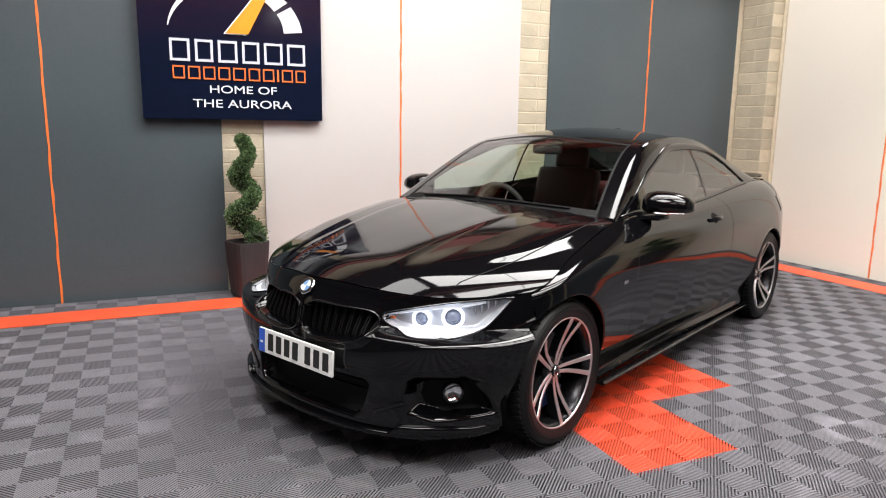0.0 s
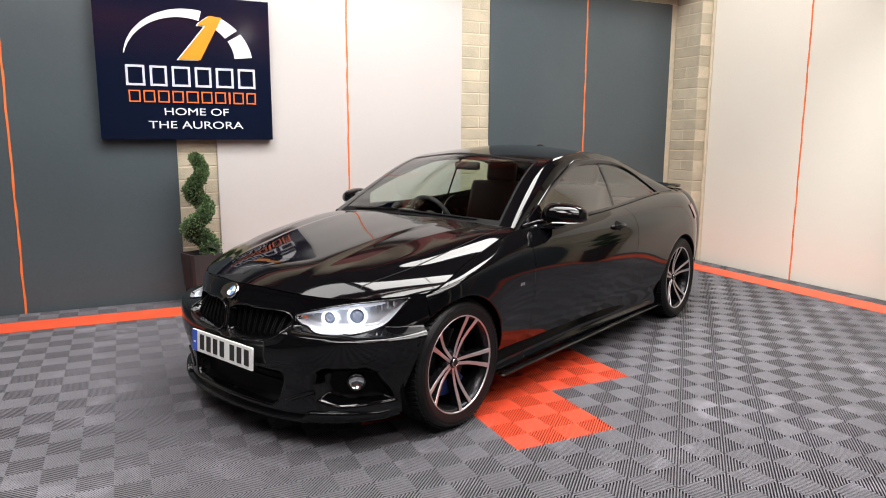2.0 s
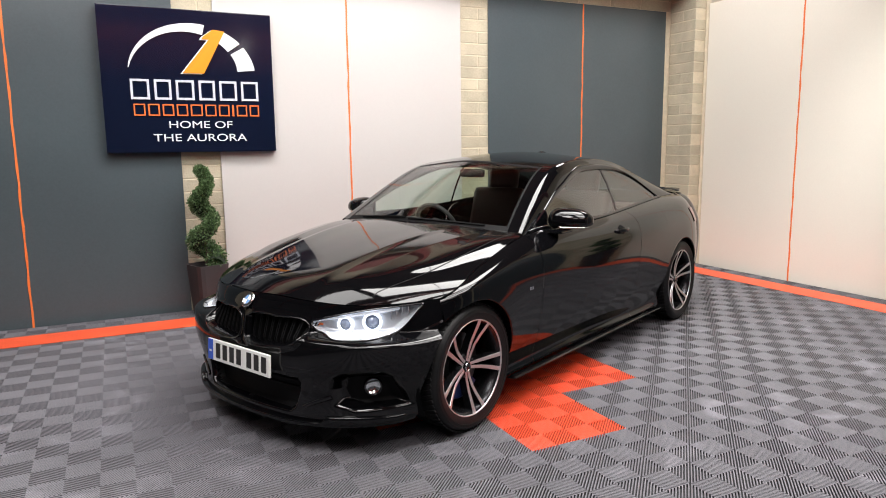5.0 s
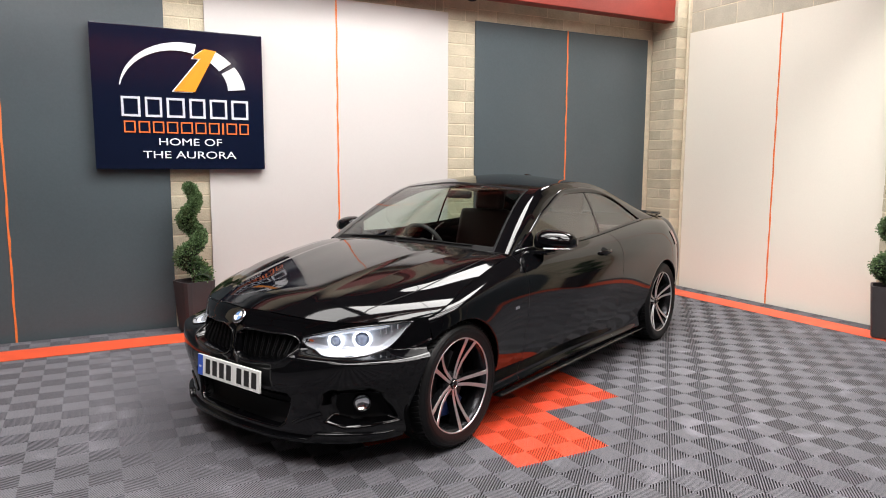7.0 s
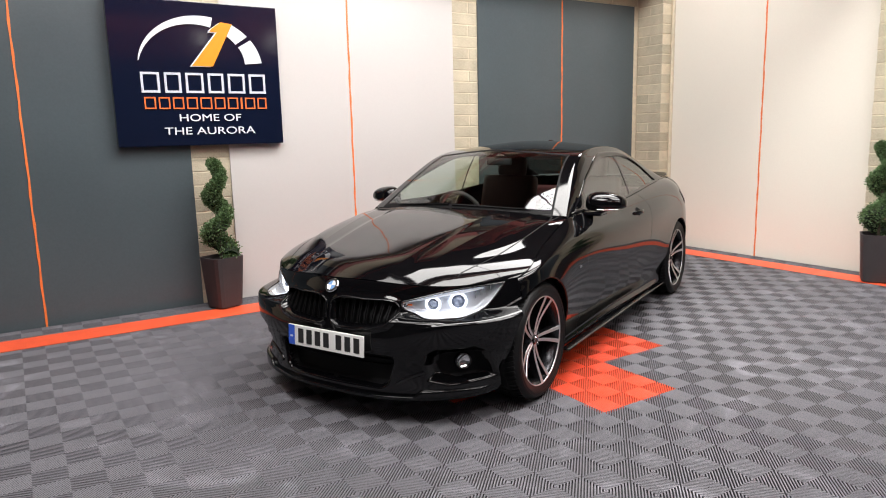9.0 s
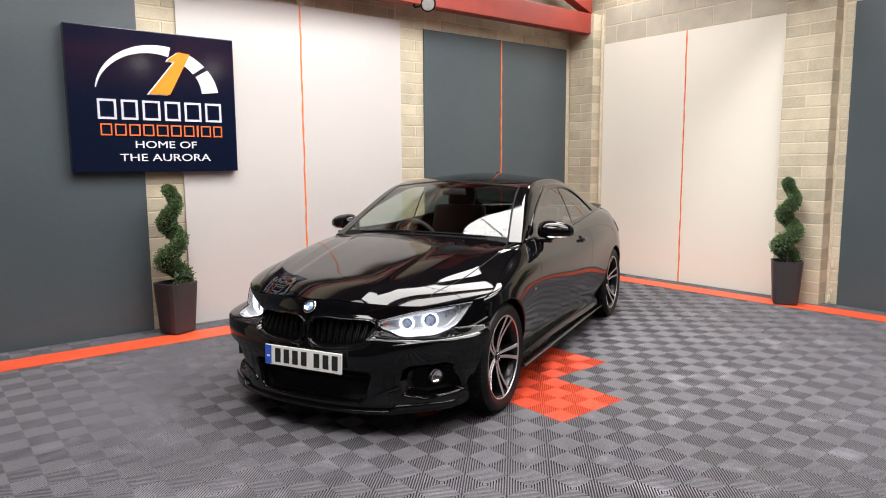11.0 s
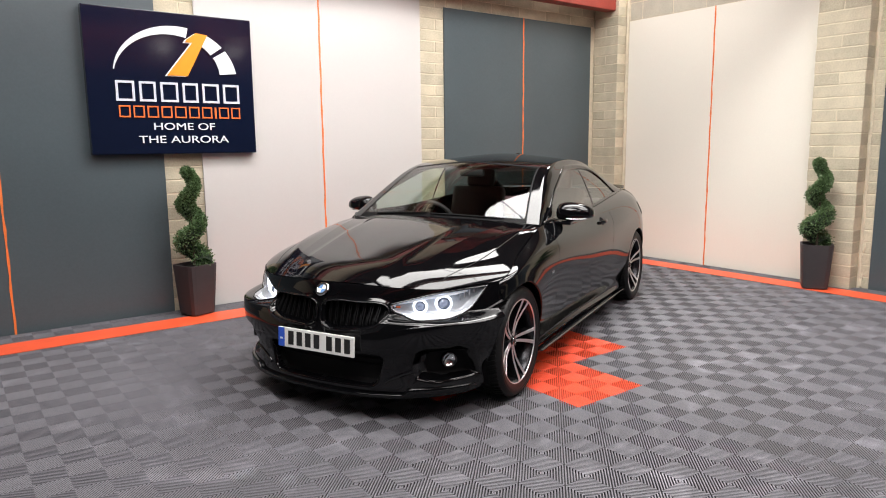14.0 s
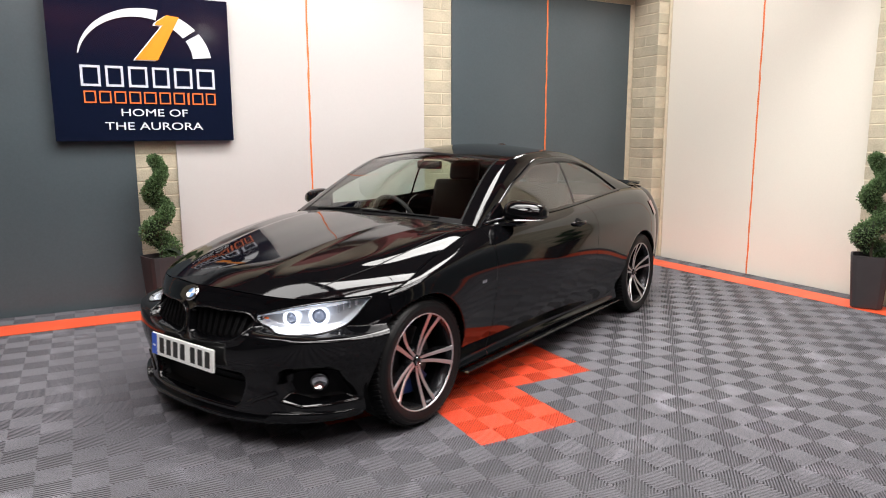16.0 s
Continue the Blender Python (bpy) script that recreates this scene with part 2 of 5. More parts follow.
def spline(xs, ys):
    """A natural cubic through a few stations, given in rising order."""
    x, y = np.array(xs, float), np.array(ys, float)
    n = len(x)
    h = np.diff(x)
    a, r = np.zeros((n, n)), np.zeros(n)
    a[0, 0] = a[-1, -1] = 1
    for i in range(1, n - 1):
        a[i, i - 1], a[i, i], a[i, i + 1] = h[i - 1], 2 * (h[i - 1] + h[i]), h[i]
        r[i] = 6 * ((y[i + 1] - y[i]) / h[i] - (y[i] - y[i - 1]) / h[i - 1])
    c = np.linalg.solve(a, r)

    def f(t):
        t = min(max(t, x[0]), x[-1])
        i = min(max(int(np.searchsorted(x, t)) - 1, 0), n - 2)
        d0, d1 = x[i + 1] - t, t - x[i]
        return float(c[i] * d0 ** 3 / (6 * h[i]) + c[i + 1] * d1 ** 3 / (6 * h[i]) + (y[i] / h[i] - c[i] * h[i] / 6) * d0 + (y[i + 1] / h[i] - c[i + 1] * h[i] / 6) * d1)
    return f


def sstep(a, b, x):
    t = min(1.0, max(0.0, (x - a) / (b - a)))
    return t * t * (3 - 2 * t)


def lerp(a, b, t):
    return a + (b - a) * t


# ---- shell of the hall ----
def plain(name, bm, material, label, category):
    return tagged(mesh_ob(name, bm, material), label, category, kind="structure")


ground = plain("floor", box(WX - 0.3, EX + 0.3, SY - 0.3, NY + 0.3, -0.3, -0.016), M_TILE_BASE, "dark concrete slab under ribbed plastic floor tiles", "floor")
BRICK_Y = NY + 0.02   # face of the blockwork behind the panels
BRICK_X = EX + 0.02
wall_n = plain("wall_north", box(WX, EX + 0.3, BRICK_Y + 0.004, BRICK_Y + 0.24, -0.02, RIDGE_Z + 0.3), M_MORTAR, "buff block end wall clad with white and slate panels", "wall")
wall_e = plain("wall_east", box(BRICK_X + 0.004, BRICK_X + 0.24, SY, BRICK_Y, -0.02, EAVE_Z + 0.1), M_MORTAR, "buff block side wall with piers and white panels", "wall")
wall_w = plain("wall_west", box(WX - 0.24, WX, SY, BRICK_Y + 0.24, -0.02, EAVE_Z + 0.1), M_DARKWALL, "plain dark painted side wall", "wall")
wall_s = plain("wall_south", box(WX, EX + 0.3, SY - 0.24, SY, -0.02, RIDGE_Z + 0.3), M_DARKWALL, "plain dark painted end wall", "wall")


def build_roof():
    """Two slopes with openings for the rooflights."""
    bm = bmesh.new()
    holes = []
    for rx, ry, rw, rl, watts in ROOFLIGHTS:
        half = rw / 2 * math.cos(SLOPE)
        holes.append((rx - half, rx + half, ry - rl / 2, ry + rl / 2))
    xcuts = sorted({WX - 0.3, RIDGE_X, EX + 0.3, *(h[0] for h in holes), *(h[1] for h in holes)})
    ycuts = sorted({SY - 0.3, NY + 0.3, *(h[2] for h in holes), *(h[3] for h in holes)})
    for xa, xb in zip(xcuts, xcuts[1:]):
        for ya, yb in zip(ycuts, ycuts[1:]):
            if any(h[0] < (xa + xb) / 2 < h[1] and h[2] < (ya + yb) / 2 < h[3] for h in holes):
                continue
            for v in add_box(bm, xa, xb, ya, yb, 0, 0.05):
                v.co.z += roof_z(v.co.x)
    return bm


def rooflight_bars(rx, ry, rw, rl):
    """Dark glazing bars under a rooflight, resting in its opening."""
    lit = empty("rooflight", pose(rx, ry, roof_z(rx) + 0.0, 0, math.degrees(SLOPE) * (1 if rx > RIDGE_X else -1), 0), "long glazed rooflight with dark glazing bars in the roof", "rooflight", "rooflights")
    n = 2
    for k in range(n + 1):
        x = lerp(-rw / 2, rw / 2, k / n)
        part("glazing_bar", box(x - 0.014, x + 0.014, -rl / 2, rl / 2, -0.03, 0.03), M_MATTE, lit)
    for y in (-rl / 2, rl / 2):
        part("frame_bar", box(-rw / 2 - 0.04, rw / 2 + 0.04, y - 0.025, y + 0.025, -0.02, 0.035), M_MATTE, lit)


for rx, ry, rw, rl, watts in ROOFLIGHTS:
    rooflight_bars(rx, ry, rw, rl)
plain("ceiling", build_roof(), M_ROOF, "pitched sheet roof with long rooflights", "ceiling")


def panel(wall, x0, x1, z1, material, label, east=False):
    if east:
        return part("panel", box(EX, EX + 0.018, x0, x1, 0.0, z1, 0.002), material, wall, label)
    return part("panel", box(x0, x1, NY, NY + 0.018, 0.0, z1, 0.002), material, wall, label)


def seam(wall, at, z1, east=False):
    bm = bmesh.new()
    rows = []
    w = 0.008
    for i in range(31):
        z = z1 * i / 30
        d = 0.0035 * math.sin(i * 1.7) * math.sin(i * 0.53) + at
        o = w * (1 + 0.3 * math.sin(i * 2.9))
        a, b = d - o, d + o
        if east:
            rows.append([(EX, a, z), (EX - 0.004, a, z), (EX - 0.004, b, z), (EX, b, z)])
        else:
            rows.append([(a, NY, z), (a, NY - 0.004, z), (b, NY - 0.004, z), (b, NY, z)])
    add_grid(bm, rows)
    return part("seam_strip", bm, M_SEAM, wall, "bright orange sealed joint between panels")


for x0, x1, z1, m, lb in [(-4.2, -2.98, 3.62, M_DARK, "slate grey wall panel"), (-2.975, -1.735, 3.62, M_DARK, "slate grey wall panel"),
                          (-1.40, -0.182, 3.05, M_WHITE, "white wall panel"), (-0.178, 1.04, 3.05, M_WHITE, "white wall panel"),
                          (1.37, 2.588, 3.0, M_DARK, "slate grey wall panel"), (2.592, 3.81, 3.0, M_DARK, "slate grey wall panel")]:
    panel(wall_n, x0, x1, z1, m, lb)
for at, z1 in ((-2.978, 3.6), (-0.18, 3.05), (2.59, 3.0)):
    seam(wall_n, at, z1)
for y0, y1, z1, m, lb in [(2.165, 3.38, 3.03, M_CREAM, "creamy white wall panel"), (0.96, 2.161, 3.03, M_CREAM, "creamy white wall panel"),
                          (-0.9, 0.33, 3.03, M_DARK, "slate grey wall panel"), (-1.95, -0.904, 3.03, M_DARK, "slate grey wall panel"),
                          # unseen dark panels, added to darken the car's reflections and cut bounced light
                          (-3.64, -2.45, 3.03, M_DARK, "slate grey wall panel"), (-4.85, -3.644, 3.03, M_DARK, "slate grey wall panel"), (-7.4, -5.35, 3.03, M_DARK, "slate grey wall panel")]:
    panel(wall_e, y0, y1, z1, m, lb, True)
for at in (2.163, -0.902):
    seam(wall_e, at, 3.03, True)

# piers on the east wall
PIER_OUT = 0.14
for y0, y1 in ((3.45, NY), (0.45, 0.94), (-2.44, -1.96), (-5.34, -4.86)):
    part("pier", box(EX - PIER_OUT + 0.004, BRICK_X + 0.002, y0 + 0.004, y1 - 0.004, -0.01, 3.42), M_MORTAR, wall_e, "buff block pier")

# pale mortar run down the inner corner of each pier
for at in (3.425, 0.432):
    bm = bmesh.new()
    rows = []
    for i in range(35):
        z = 3.42 * i / 34
        o = 0.004 * math.sin(i * 2.3) + 0.003 * math.sin(i * 5.1)
        rows.append([(BRICK_X, at + 0.020 + o, z), (BRICK_X - 0.018, at + 0.008 + o, z), (BRICK_X - 0.020, at - 0.004 + o, z), (BRICK_X, at - 0.014 + o, z)])
    add_grid(bm, rows)
    bmesh.ops.recalc_face_normals(bm, faces=bm.faces)
    part("mortar_fillet", bm, M_MORTAR, wall_e, "pale mortar fillet beside a pier", smooth=True)

# ---- roof trusses of red timber ----
def truss(y, label):
    t = empty("roof_truss", pose(0, y, 0), label, "truss", "roof trusses")
    x0, x1 = EX - 0.1, WX
    part("bottom_chord", box(x1, x0, -0.08, 0.08, 3.17, 3.43, 0.008), M_REDSTEEL, t)
    for a in (x0, x1):
        bm = bmesh.new()
        add_prism(bm, [(a, 3.43), (a, 3.60), (RIDGE_X, RIDGE_Z - 0.06), (RIDGE_X, RIDGE_Z - 0.26)], -0.07, 0.07)
        bmesh.ops.recalc_face_normals(bm, faces=bm.faces)
        part("rafter", bm, M_REDSTEEL, t)
        for k in (0.3, 0.6):
            xa, xb = lerp(a, RIDGE_X, k), lerp(a, RIDGE_X, k + 0.18)
            za = roof_z(xb) - 0.2
            bm = bmesh.new()
            add_prism(bm, [(xa - 0.06, 3.42), (xa + 0.06, 3.42), (xb + 0.06, za), (xb - 0.06, za)], -0.06, 0.06)
            bmesh.ops.recalc_face_normals(bm, faces=bm.faces)
            part("strut", bm, M_REDSTEEL, t)
    return t


first = truss(3.58, "red painted timber roof truss resting on block piers")
for y in (0.70, -2.2, -5.1):
    copy_thing(first, pose(0, y, 0))

# ---- sign ----
def text_mesh(body, size, depth):
    c = bpy.data.curves.new("lettering", "FONT")
    c.body, c.size, c.extrude, c.align_x = body, size, depth, "CENTER"
    ob = bpy.data.objects.new("lettering", c)
    scene.collection.objects.link(ob)
    me = bpy.data.meshes.new_from_object(ob.evaluated_get(bpy.context.evaluated_depsgraph_get()))
    bpy.data.objects.remove(ob)
    bpy.data.curves.remove(c)
    return me


SX0, SX1, SZ0, SZ1, SFY = -2.313, -0.917, 1.427, 2.627, 3.762
sign = empty("wall_sign", pose((SX0 + SX1) / 2, SFY, (SZ0 + SZ1) / 2), "navy blue glossy wall sign with an arc emblem and lettering", "sign")
HW, HH = (SX1 - SX0) / 2, (SZ1 - SZ0) / 2
part("board", box(-HW, HW, 0, NY - SFY, -HH, HH, 0.006), M_NAVY, sign)



def sign_u(u, v):
    """A place on the board from shares of its width and height."""
    return (u - 0.5) * 2 * HW, (0.5 - v) * 2 * HH


def sign_piece(name, outline, material, label="", d=0.010):
    bm = bmesh.new()
    add_prism(bm, outline, -d, 0.001)
    bmesh.ops.recalc_face_normals(bm, faces=bm.faces)
    return part(name, bm, material, sign, label)


def ring_piece(a0, a1, r0a, r0b, r1, steps=26):
    cx, cz = sign_u(0.515, 0.45)
    out = [lerp(a0, a1, i / steps) for i in range(steps + 1)]
    inner = [lerp(r0a, r0b, i / steps) for i in range(steps + 1)]
    o = [(cx - r1 * math.cos(radians(a)), cz + r1 * math.sin(radians(a)) * 0.82) for a in out]
    n = [(cx - r * math.cos(radians(a)), cz + r * math.sin(radians(a)) * 0.82) for a, r in zip(out, inner)]
    return o + n[::-1]


sign_piece("arc", ring_piece(6, 102, 0.512, 0.418, 0.52), M_SIGNWHITE, "tapering white arc")
sign_piece("arc_block", ring_piece(118, 140, 0.40, 0.385, 0.52, 8), M_SIGNWHITE, "white arc block")
sign_piece("arc_block", ring_piece(145, 173, 0.385, 0.37, 0.52, 8), M_SIGNWHITE, "white arc block")
slash = [(0.475, 0.475), (0.60, 0.475), (0.735, 0.175), (0.665, 0.165), (0.605, 0.215), (0.595, 0.235), (0.640, 0.235)]
sign_piece("slash_edge", [sign_u(u - 0.037, v - 0.028) for u, v in slash], M_SIGNWHITE, "white edge of the slanted emblem stroke", 0.012)
sign_piece("slash", [sign_u(u - 0.025, v - 0.034) for u, v in slash], M_SIGNORANGE, "slanted orange emblem stroke", 0.018)


def name_bars(u0, u1, v0, v1, n, stroke, material, label, widths):
    """A line of a name as plain open frames, one for each character."""
    total = sum(widths) + 0.28 * (n - 1)
    u = u0
    step = (u1 - u0) / total
    for w in widths:
        xa, za = sign_u(u, v1)
        xb, zb = sign_u(u + w * step, v0)
        bm = bmesh.new()
        if w < 0.4:
            add_box(bm, xa, xb, -0.008, 0.001, za, zb)
        else:
            for b in ((xa, xb, za, za + stroke), (xa, xb, zb - stroke, zb), (xa, xa + stroke, za + stroke, zb - stroke), (xb - stroke, xb, za + stroke, zb - stroke)):
                add_box(bm, b[0], b[1], -0.008, 0.001, b[2], b[3])
        part("name_bar", bm, material, sign, label)
        u += (w + 0.28) * step


name_bars(0.150, 0.900, 0.490, 0.630, 6, 0.019, M_SIGNSILVER, "plain silver bar of the name", [1.1, 1, 1.1, 1, 1.1, 1.1])
name_bars(0.160, 0.900, 0.660, 0.742, 10, 0.011, M_SIGNRED, "plain orange bar of the name", [1.1, 1.1, 1.1, 1.1, 1.2, 1.1, 1.1, 0.2, 1.1, 1.0])
for body, v0, v1, width, u in (("HOME OF", 0.778, 0.828, 0.375, 0.541), ("THE AURORA", 0.870, 0.922, 0.555, 0.537)):
    me = text_mesh(body, 0.1, 0.004)
    co = np.array([v.co[:] for v in me.vertices])
    lo, hi = co.min(0), co.max(0)
    k = (v1 - v0) * 2 * HH / (hi[1] - lo[1])
    kx = width * 2 * HW / (hi[0] - lo[0])
    cx, cz = sign_u(u, v1)
    for v in me.vertices:
        x, y, z = v.co
        v.co = ((x - (lo[0] + hi[0]) / 2) * kx + cx, -0.004 - z, (y - lo[1]) * k + cz)
    me.materials.append(M_SIGNWHITE)
    ob = new("lettering", me)
    ob.parent = sign
    tagged(ob, "white raised lettering")
part("board_edge", box(-HW - 0.004, -HW + 0.006, -0.003, NY - SFY, -HH, HH), M_NAVY, sign)
# hanging floodlight by the truss
AIM = Matrix.Rotation(radians(-25), 4, "Z") @ Matrix.Rotation(-1.1, 4, "X")
lampf = empty("floodlight", pose(1.019, 3.30, 3.132), "small round floodlight with a black housing hanging from the truss", "lamp")
bm = bmesh.new()
add_lathe(bm, [(0.0, 0.05), (0.045, 0.05), (0.074, 0.02), (0.082, -0.015), (0.076, -0.022), (0.066, -0.016)], axis="Z", steps=32, m=AIM)
part("housing", bm, M_MATTE, lampf, smooth=True)
bm = bmesh.new()
add_lathe(bm, [(0.0, -0.016), (0.03, -0.015), (0.068, -0.012)], axis="Z", steps=32, m=AIM)
part("lens", bm, M_LAMPGLASS, lampf, "ribbed white lens")
bm = bmesh.new()
add_tube(bm, [(0, 0.02, 0.02), (0, 0.12, 0.004), (0, 0.225, 0.002), (0, 0.24, 0.012), (0, 0.24, 0.041)], 0.010, 8)
part("bracket", bm, M_MATTE, lampf)
spare = copy_thing(lampf, pose(-0.2, -1.92, 3.132, 0, 0, 180))
spare["label"] = "small round floodlight, lit, hanging from a truss"
for child in spare.children:
    if child.name.startswith("lens"):
        child.data = child.data.copy()
        child.data.materials[0] = M_LIT
copy_thing(spare, pose(1.0, -1.92, 3.132, 0, 0, 180))
bracket = empty("wall_bracket", pose(-0.18, NY - 0.02, 3.10), "small pale timber block above the white panels", "bracket")
part("block", box(-0.025, 0.025, -0.03, 0.06, -0.05, 0.30, 0.003), M_MORTAR, bracket)

# ---- topiary pots ----
def topiary(m, label, turn):
    p = empty("potted_topiary", m, label, "plant", "spiral topiaries")
    bm = bmesh.new()
    rows = []
    for z, r in [(0.0, 0.0), (0.0, 0.113), (0.01, 0.118), (0.43, 0.146), (0.445, 0.147), (0.445, 0.132), (0.41, 0.128), (0.40, 0.0)]:
        row = []
        for k in range(33):
            a = 2 * math.pi * k / 32
            c, s = math.cos(a), math.sin(a)
            q = (abs(c) ** 6 + abs(s) ** 6) ** (-1 / 6)
            row.append((r * q * c, r * q * s, z))
        rows.append(row)
    add_grid(bm, rows)
    bmesh.ops.remove_doubles(bm, verts=bm.verts, dist=0.0005)
    bmesh.ops.recalc_face_normals(bm, faces=bm.faces)
    pot = part("pot", bm, M_POT, p, "tall tapered dark brown planter")
    bm = bmesh.new()
    add_tube(bm, [(0, 0, 0.39), (0.005, 0, 0.8), (0, 0, 1.24)], 0.012, 8)
    part("stem", bm, M_TWIG, p)
    rnd = random.Random(5)
    bm = bmesh.new()
    n = 16000
    for i in range(n):
        t = rnd.random() ** 0.8
        a = 2 * math.pi * 2.4 * t + turn
        coil = lerp(0.080, 0.030, t)
        thick = lerp(0.098, 0.050, t) * (0.92 + 0.22 * math.sin(a * 3.1 + 9 * t) * math.sin(41 * t))
        cx, cy, cz = coil * math.cos(a), coil * math.sin(a), lerp(0.46, 1.26, t)
        v = Vector((rnd.gauss(0, 1), rnd.gauss(0, 1), rnd.gauss(0, 1))).normalized() * thick * (0.74 + 0.36 * rnd.random() ** 1.5)
        c = Vector((cx, cy, cz)) + Vector((v.x, v.y, v.z * 0.85))
        d = (v.normalized() + Vector((rnd.uniform(-.8, .8), rnd.uniform(-.8, .8), rnd.uniform(-.4, 1)))).normalized()
        s = d.cross(Vector((rnd.gauss(0, 1), rnd.gauss(0, 1), rnd.gauss(0, 1)))).normalized()
        ln, wd = 0.017 + 0.010 * rnd.random(), 0.0068
        up = d.cross(s) * 0.003
        q = [c, c + d * ln * 0.5 + s * wd + up, c + d * ln, c + d * ln * 0.5 - s * wd + up]
        bm.faces.new([bm.verts.new(x) for x in q])
    # near-black coil that puts the shade deep in the foliage into colour
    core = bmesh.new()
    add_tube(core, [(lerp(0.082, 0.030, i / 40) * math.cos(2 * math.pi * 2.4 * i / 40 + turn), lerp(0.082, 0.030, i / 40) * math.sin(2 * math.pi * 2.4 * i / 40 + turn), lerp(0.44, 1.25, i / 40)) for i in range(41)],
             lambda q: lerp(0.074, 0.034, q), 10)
    part("inner_growth", core, M_LEAFSHADE, p, "dark core for the shade inside the foliage", smooth=True)
    part("foliage", bm, M_LEAF, p, "dense small green box leaves in a spiral")
    return p


topiary(pose(-1.60, 3.61, 0.012, 0, 0, 20), "green spiral box topiary in a tall brown planter by the sign", -1.0)
topiary(pose(3.69, 0.70, 0.012, 0, 0, 30), "green spiral box topiary in a tall brown planter by a pier", -1.05)

# ---- car: x forward from the front axle, y to its left, z up ----
CAR_AT = (-1.076, 1.146, 0.0)
CAR_YAW = 204.9
WB, HUB, ARCH = 2.84, 0.331, 0.356
TAIL, POW = 0.92, 2.8
WING_FRONT = 0.215
car = empty("car", pose(*CAR_AT, 0, 0, CAR_YAW), "glossy black two-door coupe with lit headlamps, parked on the tiles", "car")


def table(*rows):
    """Stations (x, y, z) from the nose to the tail as two curves."""
    rows = sorted(rows)
    xs = [r[0] for r in rows]
    return spline(xs, [r[1] for r in rows]), spline(xs, [r[2] for r in rows])


# lines along the flank, from the sill up
FLANK = [
    table((0.4, 0.80, 0.165), (-0.4, 0.80, 0.165), (-1.4, 0.80, 0.165), (-2.4, 0.80, 0.165), (-3.4, 0.78, 0.20)),
    table((0.4, 0.868, 0.178), (-0.4, 0.832, 0.178), (-1.4, 0.826, 0.178), (-2.4, 0.850, 0.178), (-3.4, 0.85, 0.22)),
    table((0.4, 0.872, 0.205), (-0.4, 0.834, 0.198), (-1.4, 0.828, 0.198), (-2.4, 0.852, 0.198), (-3.4, 0.855, 0.25)),
    table((0.4, 0.880, 0.27), (-0.4, 0.826, 0.218), (-1.4, 0.817, 0.218), (-2.3, 0.842, 0.226), (-2.8, 0.872, 0.30), (-3.4, 0.870, 0.33)),
    table((0.4, 0.900, 0.34), (0.0, 0.890, 0.34), (-0.5, 0.856, 0.335), (-1.4, 0.850, 0.335), (-2.3, 0.868, 0.34), (-2.8, 0.890, 0.36), (-3.4, 0.880, 0.38)),
    table((0.4, 0.922, 0.43), (0.0, 0.918, 0.43), (-0.5, 0.877, 0.43), (-1.4, 0.873, 0.43), (-2.3, 0.889, 0.44), (-2.8, 0.918, 0.44), (-3.4, 0.890, 0.46)),
    table((0.4, 0.928, 0.58), (0.0, 0.924, 0.58), (-0.5, 0.893, 0.57), (-1.4, 0.892, 0.57), (-2.3, 0.906, 0.58), (-2.8, 0.922, 0.59), (-3.4, 0.900, 0.62)),
    table((0.4, 0.915, 0.625), (0.0, 0.910, 0.688), (-0.4, 0.899, 0.70), (-1.4, 0.900, 0.735), (-2.4, 0.912, 0.765), (-3.4, 0.885, 0.79)),
    table((0.4, 0.902, 0.650), (0.0, 0.902, 0.735), (-0.4, 0.895, 0.768), (-1.4, 0.893, 0.80), (-2.4, 0.906, 0.83), (-3.4, 0.862, 0.84)),
    table((0.4, 0.900, 0.664), (0.2, 0.902, 0.712), (0.0, 0.890, 0.764), (-0.4, 0.872, 0.830), (-1.4, 0.858, 0.884), (-2.4, 0.862, 0.925), (-3.4, 0.78, 0.960)),
    table((0.4, 0.896, 0.672), (0.2, 0.888, 0.724), (0.0, 0.838, 0.789), (-0.3, 0.795, 0.864), (-0.64, 0.768, 0.935), (-1.3, 0.770, 0.950), (-1.9, 0.765, 0.970), (-2.75, 0.715, 1.015), (-3.4, 0.66, 1.015)),
]
FX = spline([0.10, 0.16, 0.20, 0.28, 0.36, 0.42, 0.48, 0.54, 0.60, 0.66, 0.70, 0.74, 0.80],
            [0.750, 0.760, 0.760, 0.750, 0.760, 0.770, 0.765, 0.753, 0.742, 0.729, 0.713, 0.688, 0.615])


def roundness(z):
    """Power of the curve in plan: squarer low down, rounder at the lamps."""
    return lerp(2.75, 1.80, sstep(0.546, 0.588, z))


def prow(x, y, z):
    """How far the nose falls back from its point at the grilles."""
    return lerp(0.010, 0.006, sstep(0.40, 0.60, z)) * min(1.25, abs(y) / 0.45) ** 1.35 * sstep(0.2, 0.5, x)


def nose_k(x, z):
    if x > 0:
        n = roundness(z)
        return max(0.0, 1 - (x / FX(z)) ** n) ** (1 / n)
    if x < -WB:
        return max(0.0, 1 - ((-WB - x) / TAIL) ** POW) ** (1 / POW)
    return 1.0


def flank_curve(x, n=9):
    """The section of the flank at x, as a smooth run of (y, z) from sill to top."""
    ks = [(fy(x) * nose_k(x, fz(x)), fz(x)) for fy, fz in FLANK]
    t = [0.0]
    for a, b in zip(ks, ks[1:]):
        t.append(t[-1] + math.hypot(b[0] - a[0], b[1] - a[1]) ** 0.6 + 1e-6)
    fy, fz = spline(t, [k[0] for k in ks]), spline(t, [k[1] for k in ks])
    return fy, fz, t


